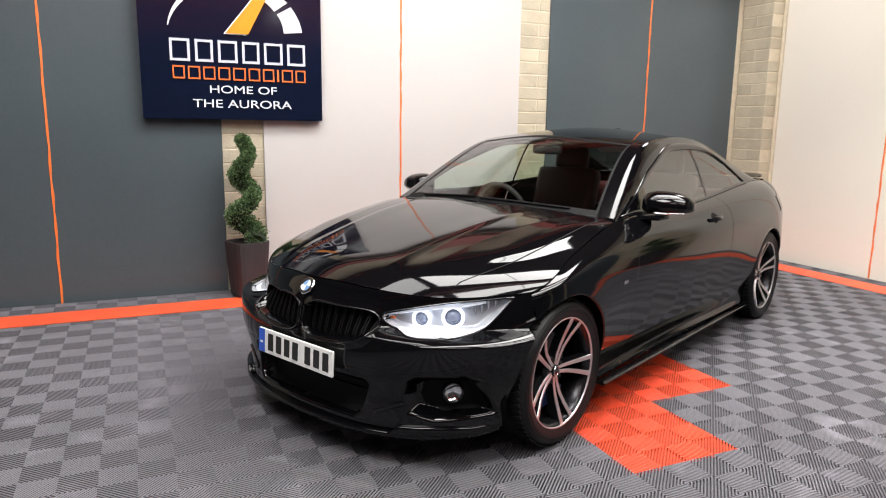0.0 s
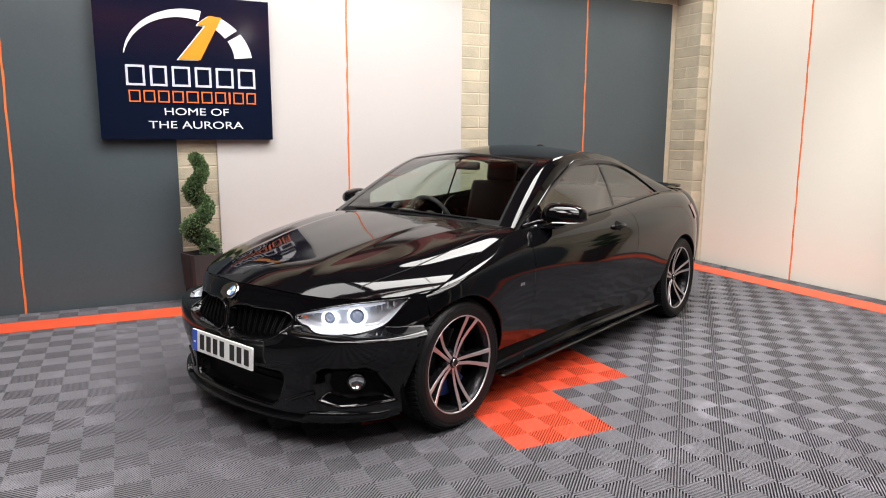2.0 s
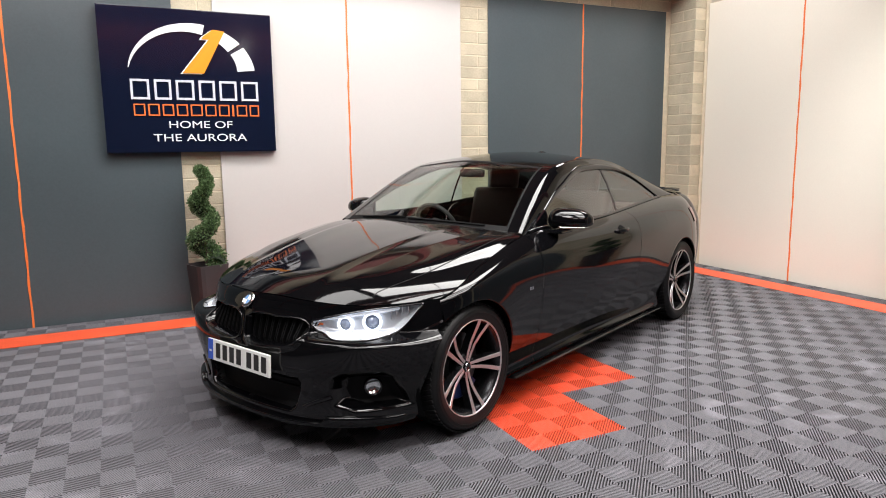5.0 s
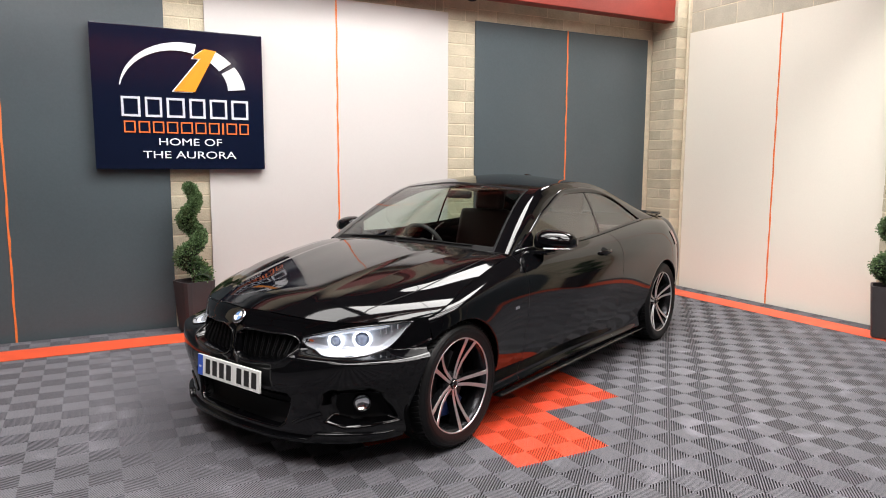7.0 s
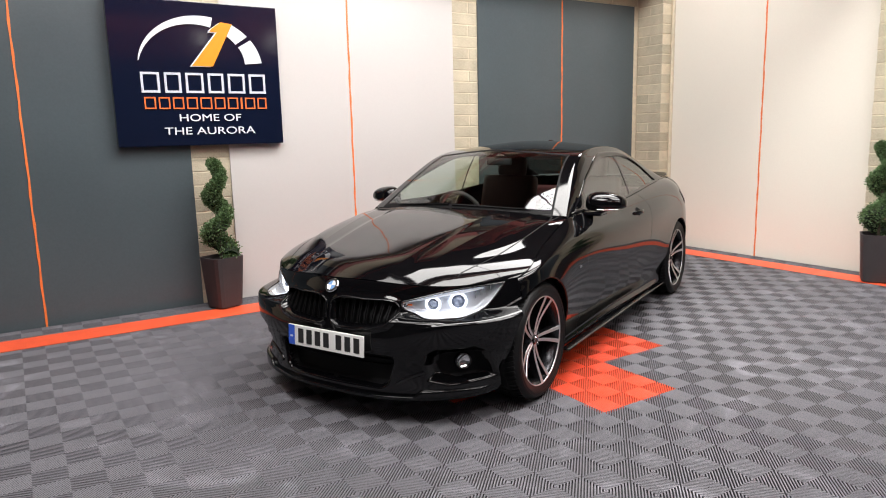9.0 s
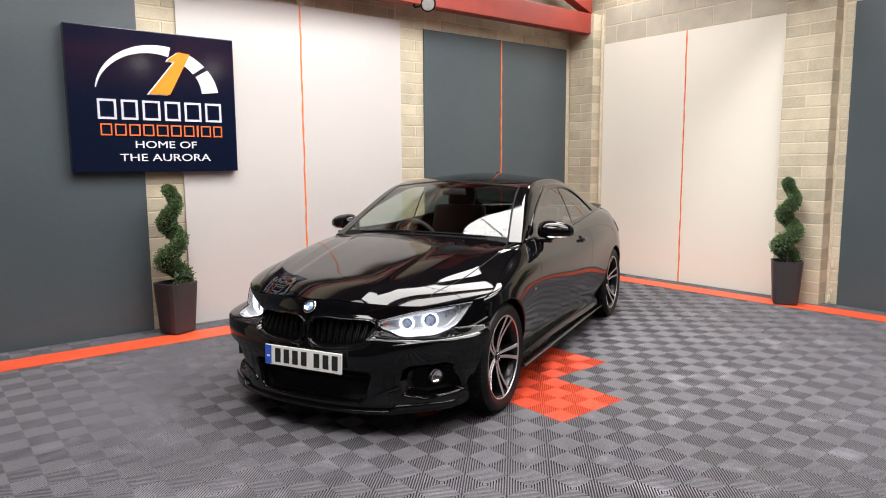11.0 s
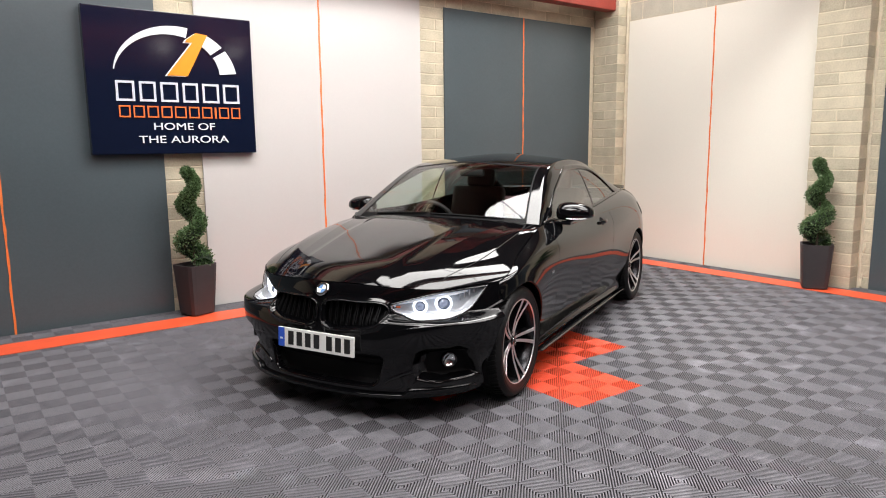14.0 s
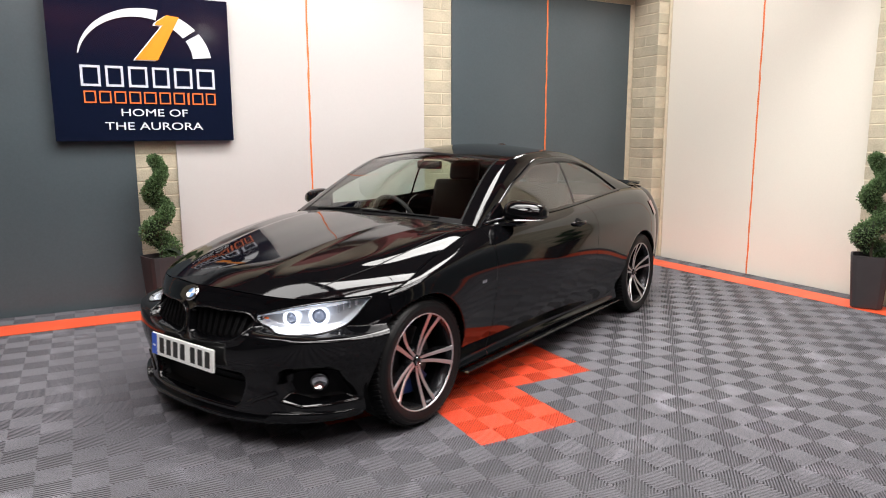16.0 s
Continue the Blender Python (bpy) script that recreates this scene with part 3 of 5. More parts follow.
def flank_column(x, zlow, n=56):
    fy, fz, t = flank_curve(x)
    lo = 0.0
    if zlow is not None:
        a, b = 0.0, t[-1]
        for _ in range(40):
            c = (a + b) / 2
            if fz(c) < zlow:
                a = c
            else:
                b = c
        lo = b
    return [(x, fy(lerp(lo, t[-1], i / n)), fz(lerp(lo, t[-1], i / n))) for i in range(n + 1)]


def arch_low(x):
    for xh in (0.0, -WB):
        d = abs(x - xh)
        if d < ARCH:
            return HUB + math.sqrt(ARCH ** 2 - d * d)
    return None


def flank_patch(x0, x1, arched=False, steps=24):
    cols = []
    for i in range(steps + 1):
        k = i / steps
        if arched:
            k = 0.5 - 0.5 * math.cos(math.pi * k)
        x = lerp(x0, x1, k)
        cols.append(flank_column(x, arch_low(x) if arched else None))
    return cols


def both(bm):
    """Mirrors the mesh to the other flank."""
    g = bm.verts[:] + bm.edges[:] + bm.faces[:]
    r = bmesh.ops.duplicate(bm, geom=g)
    vs = [e for e in r["geom"] if isinstance(e, bmesh.types.BMVert)]
    fs = [e for e in r["geom"] if isinstance(e, bmesh.types.BMFace)]
    for v in vs:
        v.co.y = -v.co.y
    bmesh.ops.reverse_faces(bm, faces=fs)


def mirror_bm(bm):
    for v in bm.verts:
        v.co.y = -v.co.y
    bmesh.ops.reverse_faces(bm, faces=bm.faces)
    return bm


def skin(bm, weld=0.0008):
    bmesh.ops.remove_doubles(bm, verts=bm.verts, dist=weld)
    bmesh.ops.recalc_face_normals(bm, faces=bm.faces)
    return bm


def body_part(name, make, material=None, label="", parent=None):
    """The piece on the left flank and its mirror image on the right."""
    for side in (1, -1):
        bm = make()
        skin(bm)
        out = sum((f.normal.y * f.calc_area() for f in bm.faces))
        if out < 0:
            bmesh.ops.reverse_faces(bm, faces=bm.faces)
        if side < 0:
            mirror_bm(bm)
        part(name, bm, material or M_PAINT, parent or car, label, smooth=True)


WING_END, DOOR_END = -0.655, -1.985


def make_wing():
    bm = bmesh.new()
    add_grid(bm, flank_patch(WING_FRONT, -ARCH + 0.0005, True, 40))
    add_grid(bm, flank_patch(-ARCH, WING_END, False, 10))
    # turned-in edge of the arch
    rim = []
    for i in range(41):
        x = lerp(WING_FRONT, -ARCH + 0.0005, 0.5 - 0.5 * math.cos(math.pi * i / 40))
        p = flank_column(x, arch_low(x), 2)[0]
        rim.append([p, (p[0], p[1] - 0.012, p[2] - 0.003), (p[0], p[1] - 0.05, p[2])])
    add_grid(bm, rim)
    return bm


def make_door():
    bm = bmesh.new()
    add_grid(bm, [c for c in flank_patch(WING_END - 0.005, DOOR_END, False, 26)])
    return bm


def make_quarter():
    bm = bmesh.new()
    add_grid(bm, flank_patch(DOOR_END - 0.005, -WB + ARCH, False, 10))
    add_grid(bm, flank_patch(-WB + ARCH - 0.0005, -WB - ARCH + 0.0005, True, 40))
    add_grid(bm, flank_patch(-WB - ARCH, -3.4, False, 8))
    rim = []
    for i in range(41):
        x = lerp(-WB + ARCH - 0.0005, -WB - ARCH + 0.0005, 0.5 - 0.5 * math.cos(math.pi * i / 40))
        p = flank_column(x, arch_low(x), 2)[0]
        rim.append([p, (p[0], p[1] - 0.012, p[2] - 0.003), (p[0], p[1] - 0.05, p[2])])
    add_grid(bm, rim)
    return bm


body_part("front_wing", make_wing)
body_part("door", make_door)
body_part("rear_quarter", make_quarter)

# front bumper: rows round the nose
def half_width(z):
    fy, fz, t = flank_curve(0.0)
    a, b = 0.0, t[-1]
    for _ in range(40):
        c = (a + b) / 2
        if fz(c) < z:
            a = c
        else:
            b = c
    return fy(b)


def row_end(z):
    if z <= HUB:
        return ARCH
    return max(WING_FRONT + 0.004, math.sqrt(max(0.0, ARCH ** 2 - (z - HUB) ** 2)))


def inside(y, z, pts):
    """Signed distance to an outline, positive inside."""
    best, odd = 9.0, False
    for (ya, za), (yb, zb) in zip(pts, pts[1:] + pts[:1]):
        dy, dz = yb - ya, zb - za
        k = min(1, max(0, ((y - ya) * dy + (z - za) * dz) / (dy * dy + dz * dz + 1e-12)))
        best = min(best, math.hypot(y - ya - k * dy, z - za - k * dz))
        if (za > z) != (zb > z) and y < (yb - ya) * (z - za) / (zb - za) + ya:
            odd = not odd
    return best if odd else -best


KIDNEY = [(0.020, 0.628), (0.05, 0.645), (0.20, 0.650), (0.33, 0.646), (0.372, 0.634), (0.392, 0.602), (0.385, 0.565), (0.355, 0.536), (0.28, 0.516), (0.07, 0.504), (0.026, 0.525)]
LOWER = [(-0.5, 0.374), (0.375, 0.374), (0.392, 0.350), (0.372, 0.290), (0.348, 0.222), (0.32, 0.200), (-0.5, 0.190)]
FOGBOX = [(0.535, 0.33), (0.560, 0.395), (0.600, 0.422), (0.765, 0.436), (0.803, 0.405), (0.803, 0.238), (0.64, 0.226), (0.55, 0.25)]
LAMP_UP = [(0.396, 0.638), (0.48, 0.660), (0.58, 0.684), (0.69, 0.701), (0.80, 0.713)]
LAMP_LOW = [(0.397, 0.616), (0.415, 0.599), (0.465, 0.581), (0.53, 0.568), (0.63, 0.566), (0.725, 0.582), (0.768, 0.636), (0.797, 0.706)]
LAMP = LAMP_UP + LAMP_LOW[::-1]
# upper edge of the nose, along which the bonnet shuts
nose_top = spline([0.0, 0.18, 0.30, 0.45, 0.60, 0.70, 0.84], [0.738, 0.738, 0.729, 0.716, 0.708, 0.713, 0.727])


class Nose:
    """The front face of the car as a smooth surface over (row height, way round)."""
    def __init__(self):
        self.cache = {}

    def row(self, z):
        key = round(z, 4)
        if key not in self.cache:
            w, xn, pw = half_width(z), FX(z), roundness(z)
            pts = []
            n = 240
            for i in range(n + 1):
                th = math.pi / 2 * i / n
                x = xn * math.cos(th) ** (2 / pw)
                y = w * math.sin(th) ** (2 / pw)
                if x < row_end(z):
                    break
                pts.append((x - prow(x, y, z), y))
            xe = row_end(z)
            pts.append((xe, w * max(0.0, 1 - (xe / xn) ** pw) ** (1 / pw)))
            s = [0.0]
            for a, b in zip(pts, pts[1:]):
                s.append(s[-1] + math.hypot(b[0] - a[0], b[1] - a[1]))
            s = np.array(s)
            self.cache[key] = (s, np.array([p[0] for p in pts]), np.array([p[1] for p in pts]))
        return self.cache[key]

    def at(self, z, k):
        s, xs, ys = self.row(z)
        d = k * s[-1]
        return float(np.interp(d, s, xs)), float(np.interp(d, s, ys)), z

    def by_y(self, y, z):
        s, xs, ys = self.row(z)
        y = max(0.0, y)
        return float(np.interp(y, ys, xs)), min(y, float(ys[-1])), z


nose = Nose()


brow_z = spline([0.0, 0.35, 0.48, 0.60, 0.69, 0.77, 0.815, 0.87], [0.480, 0.505, 0.520, 0.537, 0.550, 0.565, 0.585, 0.625])


def dent(x, y, z):
    d = 0.0
    # sharp fold under the lamps, standing proud and running out downwards
    h = z - brow_z(y)
    d += 0.006 * sstep(0.36, 0.52, y) * (1 - sstep(0.0, 0.012, h) if h > 0 else sstep(-0.16, 0.0, h))
    d -= 0.050 * sstep(-0.004, 0.014, inside(y, z, KIDNEY))
    d -= 0.065 * sstep(-0.004, 0.022, inside(y, z, LOWER))
    d -= 0.055 * sstep(-0.006, 0.045, inside(y, z, FOGBOX))
    d -= 0.045 * sstep(-0.002, 0.012, inside(y, z, LAMP))
    d += 0.010 * sstep(0.0, 0.06, y) * sstep(-0.03, 0.0, inside(y, z, KIDNEY)) * (1 - sstep(0.0, 0.012, inside(y, z, KIDNEY)))
    return d


def way_out(y):
    """How a dent is directed: backwards at the middle, inwards at the corner."""
    a = sstep(0.30, 0.85, y) * 1.0
    return math.cos(a), math.sin(a)


def make_fascia(keep):
    bm = bmesh.new()
    rows = []
    for i in range(133):
        row = []
        for k in range(121):
            z = lerp(0.165, nose_top(nose.at(0.72, k / 120)[1]), i / 132)
            x, y, _ = nose.at(z, k / 120)
            d = dent(x, y, z)
            cx, cy = way_out(y)
            row.append((x + d * cx, y + d * cy, z))
        rows.append(row)
    add_grid(bm, rows)
    bm.faces.ensure_lookup_table()
    drop = []
    for f in bm.faces:
        c = f.calc_center_median()
        hole = max(inside(c.y, c.z, KIDNEY), inside(c.y, c.z, LOWER), inside(c.y, c.z, FOGBOX) - 0.02) > 0.010
        lamp = inside(c.y, c.z, LAMP) > 0.004
        kind = "lamp" if lamp else "mesh" if hole else "paint"
        if kind != keep:
            drop.append(f)
    bmesh.ops.delete(bm, geom=drop, context="FACES")
    return bm


for nm, keep, m, lb in (("front_bumper", "paint", M_PAINT, ""), ("intake_mesh", "mesh", M_MATTE, "matte black intake and grille backing")):
    bm = make_fascia(keep)
    both(bm)
    skin(bm)
    if sum(f.normal.x for f in bm.faces) < 0:
        bmesh.ops.reverse_faces(bm, faces=bm.faces)
    part(nm, bm, m, car, lb, smooth=True)

# bonnet between its four edges
BF = [nose.at(nose_top(nose.at(0.72, k / 120)[1]) + 0.003, k / 120) for k in range(121)]
BF = [(x - 0.003, y, z) for x, y, z in BF]
edge_y, edge_z = FLANK[-1]


def bonnet_edge(k):
    x = lerp(BF[-1][0], WING_END + 0.0, k)
    return Vector((x, edge_y(x) * nose_k(x, edge_z(x)) - 0.005, edge_z(x) + 0.001))


centre_z = spline([-0.46, -0.2, 0.1, 0.4, 0.56, 0.685], [0.990, 0.962, 0.915, 0.848, 0.802, 0.741])


def fall(v, u):
    """How the bonnet drops from its middle to its edge, folded along a crease."""
    vr = lerp(0.36, 0.80, u ** 0.8)
    if v < vr:
        return 0.05 * (v / vr) ** 2.2
    q = (v - vr) / (1 - vr)
    return 0.05 + 0.95 * (0.52 * q + 0.48 * q ** 3)


ridge_y = spline([-0.62, -0.45, -0.10, 0.10, 0.28, 0.45, 0.56], [0.738, 0.735, 0.700, 0.650, 0.555, 0.490, 0.44])


def ridge(x, y):
    """The fold beside the shut line, running out over the lamp."""
    if x > 0.40 or x < -0.62:
        return 0.0
    h = 0.010 * (1 - sstep(0.05, 0.40, x)) * sstep(-0.62, -0.40, x)
    d = y - ridge_y(x)
    return h * math.exp(-(d / (0.11 if d < 0 else 0.040)) ** 2)


def make_bonnet():
    bm = bmesh.new()
    nu, nv = 130, 220
    c0, c1 = BF[0][0], -0.46
    e0, e1 = bonnet_edge(0), bonnet_edge(1)
    rows = []
    for i in range(nu + 1):
        u = i / nu
        xc = lerp(c0, c1, u)
        mid = Vector((xc, 0, centre_z(xc)))
        side = bonnet_edge(u)
        row = []
        for k in range(nv + 1):
            v = k / nv
            q = v * 120
            b0 = Vector(BF[min(119, int(q))]).lerp(Vector(BF[min(119, int(q)) + 1]), q - min(119, int(q)))
            b1 = Vector((lerp(c1, e1.x, v ** 2.2), lerp(0, e1.y, v), lerp(centre_z(c1), e1.z, v ** 2.4)))
            cross = Vector((lerp(mid.x, side.x, v ** 2.4), lerp(0, side.y, v), lerp(mid.z, side.z, fall(v, u))))
            a0 = Vector((lerp(c0, e0.x, v ** 2.4), lerp(0, e0.y, v), lerp(centre_z(c0), e0.z, fall(v, 0))))
            a1 = Vector((lerp(c1, e1.x, v ** 2.4), lerp(0, e1.y, v), lerp(centre_z(c1), e1.z, fall(v, 1))))
            p = cross + (b0 - a0) * (1 - u) ** 3 + (b1 - a1) * u ** 3
            fade = math.sin(math.pi * min(1, u * 1.05 + 0.02)) ** 0.6 if 0 < u < 0.95 else 0.0
            lift = 0.0
            d2 = v - lerp(0.28, 0.52, u)
            lift += 0.005 * (math.exp(-(d2 / 0.12) ** 2) if d2 < 0 else max(0.0, 1 - d2 / 0.06) ** 1.5)
            p.z += lift * fade + ridge(p.x, p.y)
            row.append(p)
        rows.append(row)
    add_grid(bm, rows)
    return bm


bm = make_bonnet()
both(bm)
skin(bm)
if sum(f.normal.z for f in bm.faces) < 0:
    bmesh.ops.reverse_faces(bm, faces=bm.faces)
bonnet = part("bonnet", bm, M_PAINT, car, smooth=True)
bpy.context.view_layer.update()



def bonnet_gap():
    """Dark shut line between the bonnet and the wing, let into the skin from the lamp to the screen."""
    tree = BVHTree.FromObject(bonnet, bpy.context.evaluated_depsgraph_get())
    rows = []
    fy = spline([-0.70, -0.3, 0.0, 0.26, 0.40], [0.712, 0.715, 0.705, 0.655, 0.600])
    for i in range(41):
        x = lerp(0.42, -0.62, i / 40)
        row = []
        for o in (-0.0025, 0.0025):
            hit = tree.ray_cast(Vector((x, fy(x) + o, 2.0)), Vector((0, 0, -1)))[0]
            if hit:
                row.append((hit.x, hit.y, hit.z + 0.0008))
        if len(row) == 2:
            rows.append(row)
    bm = bmesh.new()
    add_grid(bm, rows)
    return bm


body_part("bonnet_gap", bonnet_gap, M_MATTE, "dark shut line of the bonnet")

# greenhouse: centre line, roof rail and waist, station by station from the scuttle to the boot
top_x = spline([0, 0.3, 0.42, 0.6, 0.78, 1.0], [-0.48, -1.11, -1.50, -1.98, -2.38, -3.05])
top_z = spline([0, 0.1, 0.2, 0.3, 0.42, 0.6, 0.78, 0.9, 1.0], [0.985, 1.112, 1.238, 1.346, 1.397, 1.394, 1.320, 1.185, 1.04])
rail_x = spline([0, 0.3, 0.42, 0.6, 0.78, 1.0], [-0.63, -1.24, -1.56, -1.98, -2.40, -3.15])
rail_y = spline([0, 0.15, 0.3, 0.42, 0.6, 0.78, 1.0], [0.755, 0.672, 0.598, 0.574, 0.568, 0.585, 0.655])
rail_z = spline([0, 0.1, 0.2, 0.3, 0.42, 0.6, 0.78, 0.9, 1.0], [0.948, 1.066, 1.186, 1.294, 1.342, 1.340, 1.258, 1.135, 1.025])


def bow(w):
    """Cross curve of glass and roof: rounded in the middle, straighter outwards."""
    return (math.sqrt(w * w + 0.0625) - 0.25) / (math.sqrt(1.0625) - 0.25)


def top_at(s, w):
    return Vector((lerp(top_x(s), rail_x(s), bow(w)), rail_y(s) * w, lerp(top_z(s), rail_z(s), bow(w))))


def side_at(s, w):
    """w runs down from the rail to the waist."""
    x = rail_x(s)
    b = Vector((x, edge_y(x), edge_z(x)))
    r = Vector((x, rail_y(s), rail_z(s)))
    p = r.lerp(b, w)
    p.y += (0.012 * math.sin(math.pi * w) + 0.012 * sstep(0.0, 0.16, w) * (1 - sstep(0.3, 1.0, w))) * min(1.0, (r.z - b.z) / 0.25)
    return p


def top_patch(s0, s1, w0, w1, n=24, m=24):
    bm = bmesh.new()
    add_grid(bm, [[top_at(lerp(s0, s1, i / n), lerp(w0, w1, k / m)) for k in range(m + 1)] for i in range(n + 1)])
    return bm


def up_part(name, bm, material, label=""):
    both(bm)
    skin(bm)
    if sum(f.normal.z for f in bm.faces) < 0:
        bmesh.ops.reverse_faces(bm, faces=bm.faces)
    ob = part(name, bm, material, car, label, smooth=True)
    return ob


S_HEAD, S_REAR = 0.305, 0.80
up_part("windscreen", top_patch(0.0, S_HEAD, 0, 0.885), M_SCREEN, "clear curved windscreen").visible_shadow = False
up_part("roof", top_patch(S_HEAD + 0.003, S_REAR, 0, 0.89), M_PAINT)
up_part("rear_window", top_patch(S_REAR + 0.003, 0.985, 0, 0.885), M_REARGLASS, "dark tinted rear window").visible_shadow = False


def screen_border():
    """Black printed border round the windscreen, just proud of the glass."""
    bm = bmesh.new()
    for s0, s1, w0, w1, n, m in ((0.0, S_HEAD, 0.874, 0.892, 30, 3), (S_HEAD - 0.010, S_HEAD, 0.0, 0.874, 3, 24), (0.0, 0.020, 0.0, 0.874, 3, 24)):
        add_grid(bm, [[top_at(lerp(s0, s1, i / n), lerp(w0, w1, k / m)) + Vector((0.0012, 0, 0.0016)) for k in range(m + 1)] for i in range(n + 1)])
    return bm


up_part("screen_border", screen_border(), M_MATTE, "black border of the windscreen")


def win_top(s):
    """How far down the side the glass begins."""
    x = rail_x(s)
    h = max(0.05, rail_z(s) - edge_z(x))
    pillar = 0.060 / h * sstep(-1.62, -1.20, x)
    return min(0.97, lerp(0.15, 1.0, min(1.0, max(0.0, (-1.98 - x) / 0.79)) ** 3.2) + pillar)


def side_strip(s0, s1, glazed, n=40, m=14, off=0.0):
    bm = bmesh.new()
    rows = []
    for i in range(n + 1):
        s = lerp(s0, s1, i / n)
        a, b = (win_top(s), 0.995) if glazed else (0.0, win_top(s))
        row = [side_at(s, lerp(a, b, k / m)) + Vector((0, -off, 0)) for k in range(m + 1)]
        if not glazed:
            row = [top_at(s, lerp(0.887, 1.0, k / 4)) for k in range(4)] + row
        rows.append(row)
    add_grid(bm, rows)
    return bm


def s_of_x(x):
    a, b = 0.0, 1.0
    for _ in range(40):
        c = (a + b) / 2
        if rail_x(c) > x:
            a = c
        else:
            b = c
    return a


def frame_strip(s0, s1, n=80):
    """Black moulding that runs over the side glass from mirror to tail."""
    bm = bmesh.new()
    rows = []
    for i in range(n + 1):
        s = lerp(s0, s1, i / n)
        a = win_top(s)
        hi, lo = side_at(s, a - 0.07 * (1 - a)), side_at(s, a + 0.05 * (1 - a))
        rows.append([hi + Vector((0, 0.001, 0.0)), hi + Vector((0, 0.006, -0.002)), lo + Vector((0, 0.006, 0.002)), lo + Vector((0, -0.008, 0.0))])
    add_grid(bm, rows)
    return bm


body_part("roof_rail", lambda: side_strip(0.0, 0.999, False, 90, 6), M_PAINT)
body_part("window_moulding", lambda: frame_strip(0.06, s_of_x(-2.74)), M_GLOSS, "gloss black moulding over the side windows")
SB0, SB1, SEND = s_of_x(-1.87), s_of_x(-1.895), s_of_x(-2.765)
body_part("door_window", lambda: side_strip(0.02, SB0, True, 50, 14, 0.004), M_SIDEGLASS, "tinted door window")
body_part("centre_pillar", lambda: side_strip(SB0, SB1, True, 4, 14, 0.001), M_GLOSS)
body_part("quarter_window", lambda: side_strip(SB1, SEND, True, 40, 14, 0.004), M_SIDEGLASS, "tinted rear quarter window")


def waist_trim():
    bm = bmesh.new()
    rows = []
    for i in range(61):
        x = lerp(-0.70, -2.78, i / 60)
        y, z = edge_y(x), edge_z(x)
        rows.append([(x, y - 0.006, z + 0.016), (x, y + 0.004, z + 0.012), (x, y + 0.008, z + 0.0), (x, y + 0.002, z - 0.004)])
    add_grid(bm, rows)
    return bm


body_part("waist_trim", waist_trim, M_GLOSS)

# tail: bumper rows and boot lid
RX = spline([0.2, 0.3, 0.5, 0.7, 0.9, 1.03], [0.84, 0.90, 0.93, 0.92, 0.90, 0.87])


def make_tail():
    bm = bmesh.new()
    rows = []
    for z in np.linspace(0.22, 1.0, 40):
        fy, fz, t = flank_curve(-3.395)
        a, b = 0.0, t[-1]
        for _ in range(30):
            c = (a + b) / 2
            if fz(c) < z:
                a = c
            else:
                b = c
        ye = fy(b)
        xe, xn = -3.395, -WB - RX(z)
        row = []
        for k in range(31):
            th = math.pi / 2 * k / 30
            row.append((lerp(xe, xn, math.sin(th) ** 0.7), ye * math.cos(th) ** 0.7, z))
        rows.append(row)
    add_grid(bm, rows)
    return bm


bm = make_tail()
both(bm)
skin(bm)
if sum(f.normal.x for f in bm.faces) > 0:
    bmesh.ops.reverse_faces(bm, faces=bm.faces)
part("rear_bumper", bm, M_PAINT, car, smooth=True)


def make_boot():
    bm = bmesh.new()
    rows = []
    for i in range(25):
        u = i / 24
        row = []
        for k in range(25):
            v = k / 24
            x0 = lerp(top_x(0.985), rail_x(0.985), bow(v))
            y0 = rail_y(0.985) * v
            z0 = lerp(top_z(0.985), rail_z(0.985), bow(v))
            th = math.pi / 2 * (1 - v)
            x1 = lerp(-3.395, -WB - 0.87, math.sin(th) ** 0.7)
            y1 = 0.70 * nose_k(-3.4, 1.0) * math.cos(th) ** 0.7
            row.append((lerp(x0, x1, u), lerp(y0, y1, u), lerp(z0, 1.015 + 0.012 * u ** 4, u)))
        rows.append(row)
    add_grid(bm, rows)
    return bm


up_part("boot_lid", make_boot(), M_PAINT)


def make_spoiler():
    bm = bmesh.new()
    rows = []
    for i in range(25):
        th = math.pi / 2 * (1 - i / 24)
        x = lerp(-3.40, -WB - 0.87, math.sin(th) ** 0.7)
        y = 0.62 * math.cos(th) ** 0.7
        rows.append([(x + 0.08, y, 1.022), (x + 0.02, y, 1.031), (x - 0.01, y, 1.041), (x - 0.012, y, 1.034), (x + 0.02, y, 1.022)])
    add_grid(bm, rows)
    return bm


up_part("boot_spoiler", make_spoiler(), M_GLOSS, "gloss black boot lip spoiler")


def make_taillamp():
    bm = bmesh.new()
    rows = []
    for z in np.linspace(0.785, 0.905, 8):
        row = []
        for k in range(12):
            x = lerp(-3.13 - 0.35 * (0.905 - z), -3.395, k / 11)
            fy, fz, t = flank_curve(x)
            a, b = 0.0, t[-1]
            for _ in range(30):
                c = (a + b) / 2
                if fz(c) < z:
                    a = c
                else:
                    b = c
            row.append((x, fy(b) + 0.006, z))
        rows.append(row)
    add_grid(bm, rows)
    return bm


body_part("tail_lamp", make_taillamp, M_TAIL, "red wrap-round tail lamp")

